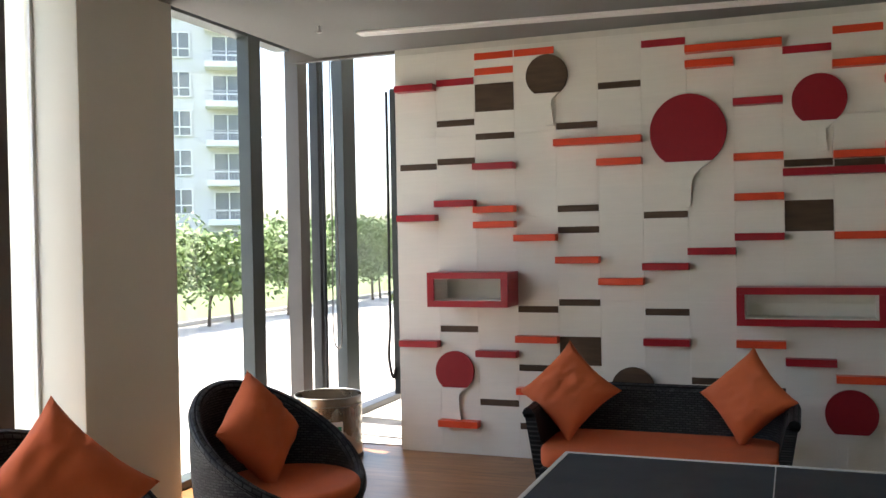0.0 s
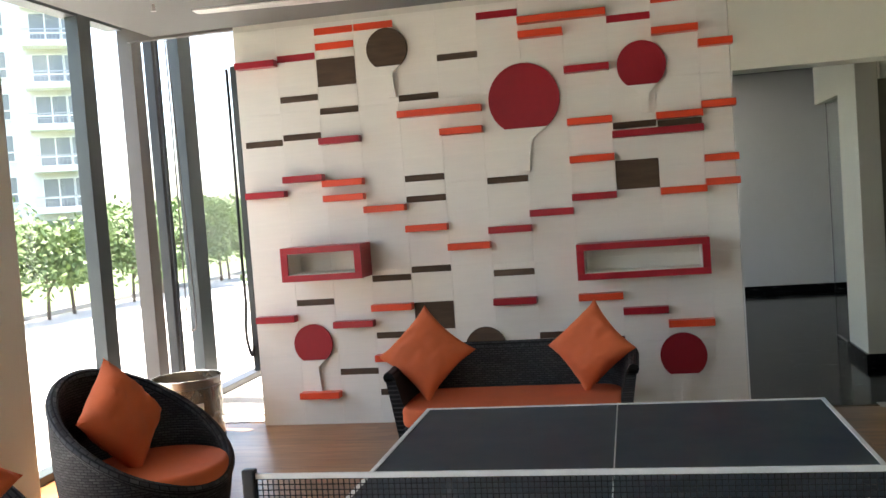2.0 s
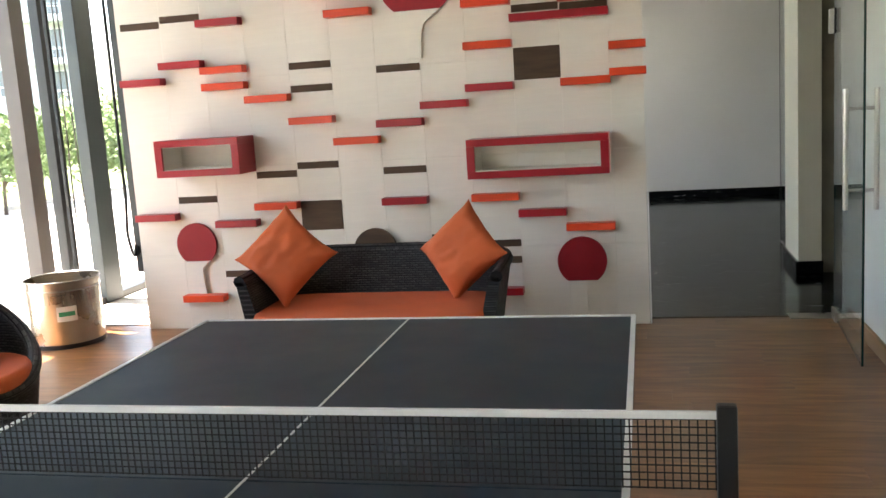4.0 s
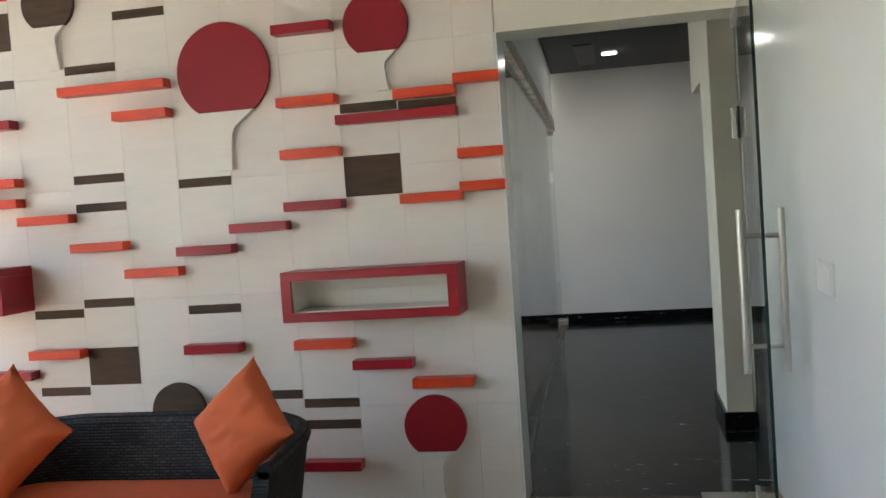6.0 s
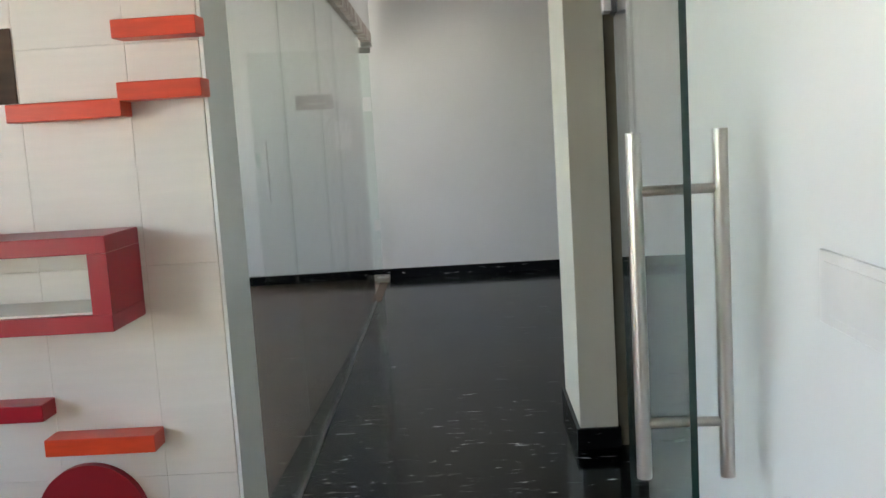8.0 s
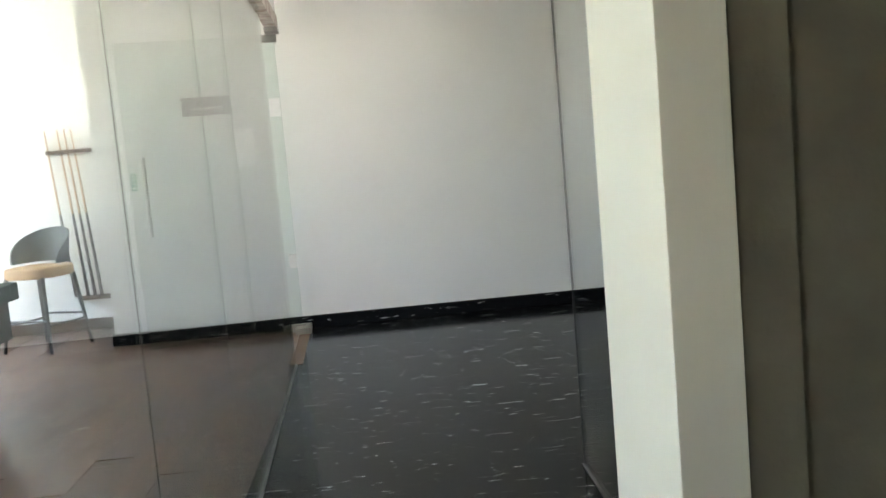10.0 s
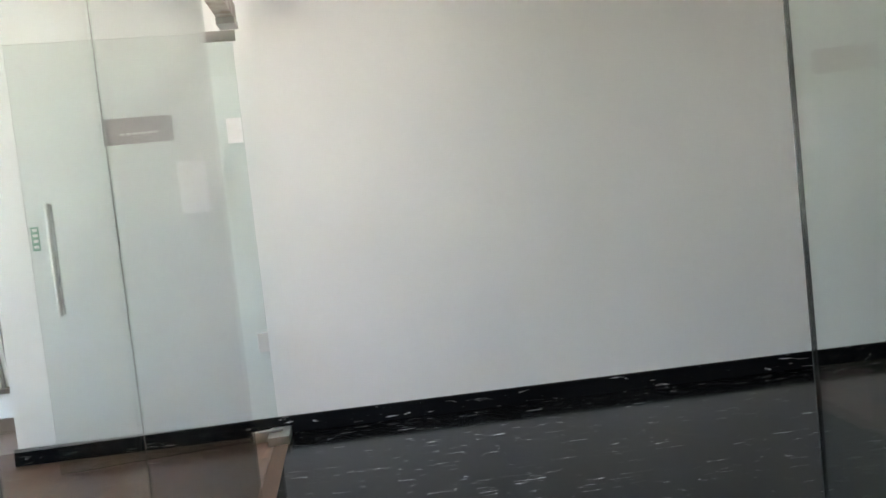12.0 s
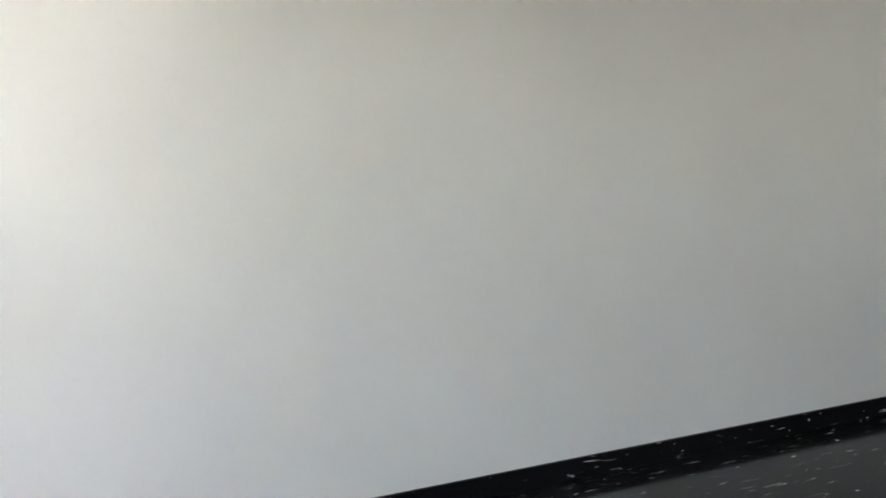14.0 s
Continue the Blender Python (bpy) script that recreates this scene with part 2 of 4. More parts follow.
def thing(name, label, category, group="", m=None):
    ob = new(name)
    if m is not None:
        ob.matrix_world = m
    return tagged(ob, label, category, group)


def single(name, bm, mat, label, category, group="", kind="", smooth=False):
    return tagged(new(name, to_mesh(name, bm, mat, smooth)), label, category, group, kind)


def setting(name, bm, mat, label=""):
    return single(name, bm, mat, label or name.replace("_", " "), "structure", kind="structure")


def pane_mesh(name, bm):
    """A glass sheet with dark edges: the thin faces take the edge material."""
    me = to_mesh(name, bm, [M_GREENGLASS, M_GLASSEDGE])
    areas = sorted((p.area for p in me.polygons), reverse=True)
    for p in me.polygons:
        if p.area < areas[1] * 0.5:
            p.material_index = 1
    return me


# ---- the large structure ----
CEIL = 3.005
floor = setting("floor", box(-1.1, -9.0, -0.12, 4.7, 0.15, -0.012), M_GROUT, "subfloor under warm oak laminate")
setting("floor_corridor", box(3.3, 0.15, -0.12, 10.5, 7.1, 0.0), M_GRANITE, "polished black granite floor with white flecks")
floor_b = setting("floor_billiard", box(-1.1, 0.15, -0.12, 3.3, 8.2, -0.004), M_BROWNFLOOR, "brown wood laminate floor of the billiard room")
setting("floor_vestibule", box(-0.93, 0.131, -0.004, 0.35, 2.8, 0.0), M_PAVE, "pale sunlit stone floor at the side opening")
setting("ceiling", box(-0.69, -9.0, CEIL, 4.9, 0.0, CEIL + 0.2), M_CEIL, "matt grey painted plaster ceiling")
setting("ceiling_corridor", box(3.2, 0.27, 3.05, 10.5, 7.2, 3.2), M_CORCEIL, "dark grey corridor ceiling")
setting("ceiling_billiard", box(0.4, 0.0, 3.1, 3.2, 8.3, 3.25), M_WHITE, "white billiard room ceiling")
setting("ceiling_billiard_side", box(-1.2, 2.7, 3.1, 0.4, 8.3, 3.25), M_WHITE, "white billiard room ceiling by the windows")
setting("ceiling_vestibule", box(-1.2, -0.1, 3.9, 0.5, 2.8, 4.0), M_WHITE, "white raised ceiling at the side opening")
setting("bulkhead_front", box(-1.2, -0.1, 3.3, 0.5, 0.0, 3.9), M_WHITE, "white bulkhead under the raised ceiling")
setting("bulkhead_side", box(0.402, 0.0, 3.25, 0.5, 2.8, 3.9), M_WHITE, "white bulkhead under the raised ceiling")
setting("bulkhead_back", box(-1.2, 2.702, 3.25, 0.40, 2.8, 3.9), M_WHITE, "white bulkhead under the raised ceiling")
setting("ceiling_pocket", box(-1.2, -9.0, 3.16, -0.69, 0.0, 3.3), M_WHITE, "white blind pocket above the windows")
setting("wall_right", box(4.70, -9.0, 0, 4.95, 0.27, 3.2), M_GLOSSWHITE, "glossy white laminate wall")
setting("wall_rear", box(-1.2, -9.2, 0, 4.95, -9.0, 3.2), M_CREAM, "cream painted rear wall")
setting("lintel", box(3.505, 0.0, 2.33, 4.70, 0.27, 3.2), M_CREAM, "cream painted lintel above the doorway")
setting("lintel_rear", box(3.2, 0.27, 3.05, 4.7, 0.30, 3.2), M_CREAM)
setting("header_window_side", box(-0.90, 0.002, 2.985, -0.032, 0.06, 3.095), M_MULLION_B, "bronze aluminium head above the side opening")
setting("wall_far", box(1.72, 6.96, 0, 10.5, 8.1, 3.2), M_WHITE, "white painted corridor end wall")
setting("wall_billiard", box(-1.2, 7.95, 0, 1.72, 8.2, 3.2), M_WHITE, "white painted billiard room wall")
# Unseen solid stretch, added to shut out window light and darken the corridor.
setting("wall_billiard_side", box(-1.2, 2.6, 0, -0.92, 5.5, 3.2), M_WHITE, "unseen white wall added to cut daylight into the corridor")
setting("wall_corridor_side", box(10.3, 0.27, 0, 10.5, 7.0, 3.2), M_WHITE)
setting("wall_corridor_back", box(4.95, 1.62, 0, 10.3, 1.8, 3.2), M_OLIVE, "olive grey textured plaster wall")
setting("wall_corridor_near", box(4.95, 0.07, 0, 10.3, 0.27, 3.2), M_WHITE)
setting("baseboard_far", box(1.70, 6.935, 0, 10.3, 6.958, 0.10, 0.003), M_GRANITE, "black granite skirting")
setting("baseboard_billiard", box(-1.0, 7.925, 0, 1.70, 7.948, 0.10, 0.003), M_BROWN, "dark skirting board")
setting("baseboard_right", box(4.676, -9.0, 0, 4.698, 0.0, 0.09, 0.004), M_SKIRT, "oak skirting board")
setting("threshold", box(3.505, 0.13, -0.01, 4.70, 0.165, 0.003), M_BROWN, "dark strip between wood and granite floors")
setting("threshold_side", box(-1.0, 0.10, -0.01, -0.03, 0.13, 0.004), M_BLACK, "dark strip at the side opening")

wall = setting("wall_feature", box(-0.03, 0.008, 0, 3.5, 0.27, 3.1), M_GROUT, "cream tiled feature wall decorated with shelves and rackets")
setting("wall_end_trim", box(3.502, -0.003, 0, 3.512, 0.272, 2.33), M_GLOSSWHITE, "white glossy wall end")

col = thing("column", "cream plastered square column with black granite skirting", "column")
part("shaft", box(4.63, 1.54, 0.0, 4.80, 2.20, 3.1, 0.004), M_CREAM, col)
part("skirting", box(4.612, 1.522, 0, 4.81, 2.215, 0.095, 0.003), M_GRANITE, col, "black granite skirting")
setting("column_side", box(4.80, 1.56, 0, 4.95, 2.18, 3.1), M_OLIVE, "olive grey plaster beside the column")
pil = thing("pillar", "cream plastered square window pillar", "column")
part("shaft", box(-1.22, -2.58, 0, -0.68, -1.80, 3.1, 0.006), M_CREAM, pil)

# ---- window wall ----
MULLIONS = ((-0.60, 0.16, 0.10, M_MULLION), (0.07, 0.15, 0.12, M_MULLION_B), (0.46, 0.05, 0.08, M_BLACK), (0.58, 0.03, 0.06, M_BLACK), (0.88, 0.24, 0.10, M_MULLION),
            (2.48, 0.10, 0.08, M_MULLION), (5.52, 0.10, 0.1, M_MULLION), (7.0, 0.10, 0.1, M_MULLION),
            (-3.03, 0.12, 0.2, M_MULLION_B), (-4.4, 0.10, 0.2, M_MULLION), (-5.9, 0.10, 0.2, M_MULLION), (-7.4, 0.10, 0.2, M_MULLION))
win = thing("window_1", "floor to ceiling window wall with dark aluminium mullions", "window")
win["kind"] = "structure"
for y, w, d, m in MULLIONS:
    part("mullion", box(-1.02, y, 0.0, -1.02 + d, y + w, 3.9 if 0 < y < 3 else 3.2, 0.004), m, win)
for y0, y1, top in ((-9.0, 0.0, 3.08), (0.0, 2.6, 3.78), (5.5, 7.95, 3.08)):
    part("sill_track", box(-1.06, y0, -0.02, -0.93, y1, 0.055, 0.004), M_BLACK if y0 == 0.0 else M_MULLION, win)
    part("head_track", box(-1.06, y0, top, -0.93, y1, top + 0.12, 0.004), M_MULLION, win)
for y0, y1, top in ((-9.0, -2.58, 3.1), (-1.80, 0.0, 3.1), (0.0, 2.6, 3.8), (5.5, 7.95, 3.1)):
    p = part("pane", box(-1.035, y0, 0.04, -1.025, y1, top), M_GLASS, win)
    p.visible_shadow = False

setting("jamb_side", box(-0.078, -0.002, 0.42, -0.032, 0.05, 2.72, 0.003), M_MULLION, "dark aluminium jamb beside the feature wall")

# ---- outdoors ----
setting("ground", box(-150, -120, -0.30, -0.9, 260, -0.06), M_PAVE, "pale sunlit paving")
setting("ground_lawn", box(-150, -120, -0.058, -8.6, 260, -0.03), M_GRASS, "sunlit lawn behind the paving")
setting("kerb", box(-8.6, -120, -0.058, -8.45, 260, 0.03), M_PAVE, "pale concrete kerb along the lawn")

# ---- feature wall: tiles, inlays, shelves ----
COLS = [-0.03] + [0.3 * i for i in range(1, 12)] + [3.5]
rough_tiles = {}
def tile_mesh(w, h):
    key = (round(w, 3), round(h, 3))
    if key not in rough_tiles:
        rough_tiles[key] = to_mesh("tile", box(0.0004, 0.0, 0.0004, w - 0.0004, 0.012, h - 0.0004, 0.0008), M_TILE)
    return rough_tiles[key]


BROWN_TILES = ((1, 2.43), (2, 2.32), (1, 2.15), (0, 2.12), (4, 2.36), (5, 2.62), (4, 1.78), (4, 1.63), (6, 1.72), (9, 2.03), (10, 2.02), (4, 1.12), (3, 1.07),
               (6, 1.06), (1, 0.92), (3, 0.65), (2, 0.39), (3, 0.23), (7, 0.60), (8, 0.55), (8, 0.44))
RED_TILES = ((1, 2.73), (6, 2.88), (9, 2.76))
ORANGE_TILES = ((2, 2.90), (3, 2.90), (2, 2.79), (10, 2.86))
SQUARES = ((2, 2.60), (9, 1.69), (4, 0.78))
for tiles, m, h, lab in ((BROWN_TILES, M_BROWN, 0.046, "dark brown wood inlay"), (RED_TILES, M_RED, 0.05, "crimson inlay"), (ORANGE_TILES, M_ORANGE, 0.05, "orange inlay"), (SQUARES, M_BROWN, 0.20, "dark brown square inlay")):
    for c, z in tiles:
        x0 = 0.3 * c
        part("inlay_tile", box(x0 + 0.004, -0.007, z - h / 2, x0 + 0.296, 0.006, z + h / 2, 0.001), m, wall, lab)

RED_SHELVES = ((0, 2.70, 1), (2, 2.10, 1), (1, 1.84, 1), (0, 1.74, 1), (6, 1.37, 1), (7, 1.47, 1), (8, 1.56, 1), (8, 2.44, 1), (9, 1.97, 2), (6, 0.86, 1), (0, 0.81, 1), (2, 0.75, 1), (9, 0.75, 1), (8, 0.24, 1))
ORANGE_SHELVES = ((2, 1.79, 1), (2, 1.68, 1), (3, 1.58, 1), (4, 2.24, 2), (5, 2.09, 1), (4, 1.42, 1), (5, 1.27, 1), (7, 2.81, 2), (7, 2.71, 1), (10, 2.64, 1), (11, 2.53, 0.72), (8, 2.08, 1), (10, 2.07, 1), (11, 2.12, 0.72),
                  (8, 1.82, 1), (11, 1.76, 0.72), (11, 1.60, 0.72), (10, 1.56, 1), (3, 0.86, 1), (3, 0.49, 1), (1, 0.23, 1), (8, 0.86, 1), (10, 0.65, 1))
for shelves, m, lab in ((RED_SHELVES, M_RED, "crimson lacquered"), (ORANGE_SHELVES, M_ORANGE, "orange lacquered")):
    for c, z, n in shelves:
        size = "long" if n == 2 else "short"
        single("wall_shelf", box(0.3 * c - 0.003, -0.085, z - 0.024, 0.3 * (c + n) + 0.003, 0.0, z + 0.024, 0.003), m, f"{size} {lab} wooden ledge on the feature wall", "shelf", "ledges on the feature wall")


def display_box(x0, x1, z0, z1, depth):
    t = thing("display_box", "crimson lacquered open display box shelf on the wall", "shelf", "display boxes")
    part("bottom_board", box(x0, -depth, z0, x1, 0.0, z0 + 0.045, 0.003), M_RED, t)
    part("top_board", box(x0, -depth, z1 - 0.045, x1, 0.0, z1, 0.003), M_RED, t)
    part("side_board", box(x0, -depth + 0.001, z0 + 0.045, x0 + 0.05, 0.0, z1 - 0.045), M_RED, t)
    part("side_board", box(x1 - 0.05, -depth + 0.001, z0 + 0.045, x1, 0.0, z1 - 0.045), M_RED, t)
    part("lining", box(x0 + 0.05, -depth + 0.02, z0 + 0.045, x1 - 0.05, 0.0, z0 + 0.05), M_TILE, t, "cream inner board")
    part("lining", box(x0 + 0.05, -depth + 0.02, z0 + 0.05, x0 + 0.056, 0.0, z1 - 0.05), M_TILE, t, "cream inner board")
    part("lining", box(x1 - 0.056, -depth + 0.02, z0 + 0.05, x1 - 0.05, 0.0, z1 - 0.05), M_TILE, t, "cream inner board")
    part("lining", box(x0 + 0.05, -depth + 0.02, z1 - 0.05, x1 - 0.05, 0.0, z1 - 0.045), M_TILE, t, "cream inner board")


display_box(0.306, 0.905, 1.10, 1.345, 0.27)
display_box(2.41, 3.285, 0.995, 1.24, 0.235)


def racket(x, z, r, low, m, lab, lean=0.0, flip=1):
    t = thing("racket_ornament", lab, "wall ornament", "table tennis rackets on the wall")
    a0 = math.asin(0.80)
    blade = [(x + r * math.cos(a), z + r * math.sin(a)) for a in np.linspace(-a0, math.pi + a0, 48)]
    part("blade", prism(blade, -0.030, -0.002), m, t)
    cx, cz, hw = r * math.cos(a0), z - 0.80 * r - 0.002, 0.16 * r
    zn = z - 1.18 * r
    left = [(-cx, cz), (-cx * 0.72, cz - 0.13 * r), (-hw * 1.3, zn + 0.04 * r), (-hw, zn - 0.12 * r), (-hw * 1.02, (zn + low) / 2), (-hw * 1.2, low)]
    outline = [(x + px + lean * (cz - pz), pz) for px, pz in left] + [(x - px + lean * (cz - pz), pz) for px, pz in left[::-1]]
    part("handle", prism(outline, -0.030, -0.002), M_TILE, t, "cream painted handle")


racket(1.145, 2.72, 0.150, 2.37, M_BROWN, "brown table tennis racket ornament with cream handle", 0.08)
racket(2.105, 2.272, 0.250, 1.77, M_RUBBER, "large red table tennis racket ornament with cream handle", -0.12)
racket(2.92, 2.428, 0.165, 2.10, M_RUBBER, "red table tennis racket ornament with cream handle", 0.08)
racket(0.415, 0.61, 0.148, 0.256, M_RUBBER, "red table tennis racket ornament standing on a ledge", 0.06)
racket(1.715, 0.53, 0.150, 0.18, M_BROWN, "brown table tennis racket ornament partly behind the sofa")
racket(3.085, 0.422, 0.157, 0.05, M_RUBBER, "red table tennis racket ornament low on the wall")

# ---- soft furniture ----
def shell(path, rim, base, lean, thick, steps=64, rows=14, closed=False):
    """A woven wall that follows a plan curve: path(u) gives x, y and the outward normal, rim(u) the height, lean(v) the outward offset at height v 0..1."""
    bm = bmesh.new()
    uvl = bm.loops.layers.uv.new("UVMap")
    def ring(off):
        out, length, last = [], 0.0, None
        for i in range(steps + 1):
            u = i / steps
            x, y, nx, ny = path(u)
            if last is not None:
                length += math.hypot(x - last[0], y - last[1])
            last = (x, y)
            top = rim(u)
            colv = []
            for j in range(rows + 1):
                v = j / rows
                z = base + (top - base) * v
                o = lean(z) + off * (1 - 0.35 * v)
                colv.append((bm.verts.new((x + nx * o, y + ny * o, z)), length, z))
            out.append(colv)
        return out
    outer, inner = ring(0.0), ring(-thick)
    def quad(a, b, c, d):
        f = bm.faces.new([q[0] for q in (a, b, c, d)])
        for lp, q in zip(f.loops, (a, b, c, d)):
            lp[uvl].uv = (q[1], q[2])
    for i in range(steps):
        for j in range(rows):
            quad(outer[i][j], outer[i + 1][j], outer[i + 1][j + 1], outer[i][j + 1])
            quad(inner[i][j], inner[i][j + 1], inner[i + 1][j + 1], inner[i + 1][j])
        quad(outer[i][rows], outer[i + 1][rows], inner[i + 1][rows], inner[i][rows])
        quad(outer[i][0], inner[i][0], inner[i + 1][0], outer[i + 1][0])
    if not closed:
        for i in (0, steps):
            for j in range(rows):
                quad(outer[i][j], outer[i][j + 1], inner[i][j + 1], inner[i][j])
    else:
        bmesh.ops.remove_doubles(bm, verts=bm.verts, dist=0.0005)
    return bm


def rim_roll(path, rim, lean, r, steps=64, closed=False):
    """The rolled edge of a woven wall."""
    bm = bmesh.new()
    uvl = bm.loops.layers.uv.new("UVMap")
    rings = []
    for i in range(steps + 1):
        x, y, nx, ny = path(i / steps)
        z = rim(i / steps)
        o = lean(z) - 0.02
        c = Vector((x + nx * o, y + ny * o, z))
        n = Vector((nx, ny, 0))
        rings.append([bm.verts.new(c + n * r * math.cos(a) + Vector((0, 0, r * math.sin(a)))) for a in np.linspace(0, 2 * math.pi, 9)[:-1]])
    for i in range(steps):
        for k in range(8):
            q = (k + 1) % 8
            f = bm.faces.new((rings[i][k], rings[i + 1][k], rings[i + 1][q], rings[i][q]))
            for lp, uv in zip(f.loops, ((i * 0.03, k * 0.012), (i * 0.03 + 0.03, k * 0.012), (i * 0.03 + 0.03, k * 0.012 + 0.012), (i * 0.03, k * 0.012 + 0.012))):
                lp[uvl].uv = uv
    for rg in (rings[0], rings[-1]):
        if not closed:
            bm.faces.new(rg)
    return bm


def cushion_mesh(size, thick, seed, n=28):
    """A scatter cushion with pinched corners and a few creases, flat in x, y."""
    rnd = random.Random(seed)
    bm = bmesh.new()
    off = Vector((rnd.uniform(0, 50), rnd.uniform(0, 50), 0))
    grids = []
    for s in (1, -1):
        g = []
        for i in range(n + 1):
            row = []
            for j in range(n + 1):
                a, b = 2 * i / n - 1, 2 * j / n - 1
                pin = 1 - 0.13 * (1 - a * a) * abs(b) ** 2.5 * 1.0
                pin2 = 1 - 0.13 * (1 - b * b) * abs(a) ** 2.5
                x, y = a * size / 2 * pin2, b * size / 2 * pin
                h = max(0.0, (1 - a ** 4) * (1 - b ** 4)) ** 0.55
                h *= 1 - 0.35 * (abs(a) * abs(b)) ** 1.2
                z = s * h * thick / 2
                w = noise.noise(Vector((a * 2.2, b * 2.2, s * 3)) + off) * 0.018 * h + noise.ridged_multi_fractal(Vector((a * 1.6 + b, b * 3.2, s)) + off, 1.0, 2.0, 3, 1.0, 2.0) * 0.011 * h ** 0.5
                row.append(bm.verts.new((x, y, z + s * w)))
            g.append(row)
        grids.append(g)
        for i in range(n):
            for j in range(n):
                bm.faces.new((g[i][j], g[i + 1][j], g[i + 1][j + 1], g[i][j + 1]))
    bmesh.ops.remove_doubles(bm, verts=bm.verts, dist=0.0015)
    return bm


def scatter_cushion(centre, normal, spin, size, thick, seed, lab):
    n = Vector(normal).normalized()
    q = n.to_track_quat("Z", "Y").to_matrix().to_4x4()
    m = Matrix.Translation(centre) @ q @ Matrix.Rotation(radians(spin), 4, "Z")
    ob = single("scatter_cushion", cushion_mesh(size, thick, seed), M_FABRIC, lab, "cushion", "orange scatter cushions", smooth=True)
    ob.matrix_world = m
    return ob


def seat_pad(outline, z0, z1, r=0.03):
    bm = bmesh.new()
    vs = [bm.verts.new((x, y, z0)) for x, y in outline]
    f = bm.faces.new(vs)
    top = bmesh.ops.extrude_face_region(bm, geom=[f])["geom"]
    tv = [g for g in top if isinstance(g, bmesh.types.BMVert)]
    bmesh.ops.translate(bm, verts=tv, vec=(0, 0, z1 - z0))
    es = [e for e in bm.edges if abs(e.verts[0].co.z - e.verts[1].co.z) < 1e-5]
    bmesh.ops.bevel(bm, geom=es, offset=r, segments=4, profile=0.6, affect="EDGES")
    return bm


def sofa(cx, cy):
    t = thing("sofa", "black woven rattan two-seat sofa with orange seat cushion", "sofa", m=pose(cx, cy, 0))
    w, d, r = 0.655, 0.58, 0.22
    # plan: front left, back, front right, with rounded back corners; y = 0 is the back
    segs = [((-w, -d), (-w, -r)), None, ((-w + r, 0), (w - r, 0)), None, ((w, -r), (w, -d))]
    lens = [d - r, math.pi * r / 2, 2 * (w - r), math.pi * r / 2, d - r]
    total = sum(lens)
    def path(u):
        s = u * total
        for k, ln in enumerate(lens):
            if s <= ln or k == 4:
                f = min(1, s / ln)
                break
            s -= ln
        if k == 0:
            return -w, -d + f * (d - r), -1, 0
        if k == 1:
            a = math.pi - f * math.pi / 2
            return -w + r + r * math.cos(a), -r + r * math.sin(a), math.cos(a), math.sin(a)
        if k == 2:
            return -w + r + f * 2 * (w - r), 0, 0, 1
        if k == 3:
            a = math.pi / 2 - f * math.pi / 2
            return w - r + r * math.cos(a), -r + r * math.sin(a), math.cos(a), math.sin(a)
        return w, -r - f * (d - r), 1, 0
    def rim(u):
        e = min(u, 1 - u) * total
        k = min(1, max(0, (e - 0.05) / 0.75))
        k = k * k * (3 - 2 * k)
        return 0.60 + 0.06 * k
    lean = lambda z: 0.10 * max(0, z - 0.1) / 0.6 - 0.02
    part("woven_shell", shell(path, rim, 0.07, lean, 0.09, 90), M_RATTAN, t, smooth=True)
    part("rolled_rim", rim_roll(path, rim, lean, 0.032, 90), M_RATTAN, t, smooth=True)
    part("base", box(-w + 0.04, -0.68, 0.07, w - 0.04, -0.06, 0.32, 0.02), M_RATTAN, t)
    pad = []
    for a in np.linspace(0, 2 * math.pi, 48, endpoint=False):
        c, s = math.cos(a), math.sin(a)
        pad.append((0.63 * abs(c) ** 0.35 * (1 if c > 0 else -1), -0.395 + 0.325 * abs(s) ** 0.35 * (1 if s > 0 else -1)))
    part("seat_cushion", seat_pad(pad, 0.32, 0.43), M_FABRIC, t, "orange cotton seat cushion", smooth=True)
    for x in (-0.59, 0.59):
        for y in (-0.58, -0.10):
            part("leg", tube((x, y, 0), (x, y, 0.08), 0.022, 0.026), M_BLACK, t)


sofa(2.05, -0.81)
scatter_cushion((1.535, -1.15, 0.695), (0.05, -0.93, 0.36), 47, 0.425, 0.16, 3, "orange cotton scatter cushion propped on a sofa corner")
scatter_cushion((2.505, -1.01, 0.675), (-0.36, -0.86, 0.32), 45, 0.41, 0.16, 8, "orange cotton scatter cushion tilted against the sofa back")


def tub_chair(m):
    t = thing("tub_chair", "round black woven rattan tub chair with orange seat pad", "chair", "rattan tub chairs", m)
    r0 = 0.375
    def path(u):
        a = u * 2 * math.pi
        return r0 * math.cos(a), r0 * math.sin(a), math.cos(a), math.sin(a)
    # the back stands towards +x
    rim = lambda u: 0.37 + 0.50 * (0.5 + 0.5 * math.cos(u * 2 * math.pi)) ** 1.05
    lean = lambda z: 0.09 * math.sin(min(1.0, z / 0.85) * 2.1) - 0.05
    part("woven_shell", shell(path, rim, 0.03, lean, 0.06, 72, 16, True), M_RATTAN, t, smooth=True)
    part("rolled_rim", rim_roll(path, rim, lean, 0.030, 72, True), M_RATTAN, t, smooth=True)
    part("seat_base", tube((0, 0, 0.05), (0, 0, 0.36), 0.31, 0.345, 40), M_RATTAN, t)
    pad = [(-0.06 + 0.335 * math.cos(a), 0.335 * math.sin(a)) for a in np.linspace(0, 2 * math.pi, 48, endpoint=False)]
    part("seat_cushion", seat_pad(pad, 0.36, 0.46), M_FABRIC, t, "orange cotton seat pad", smooth=True)
    return t


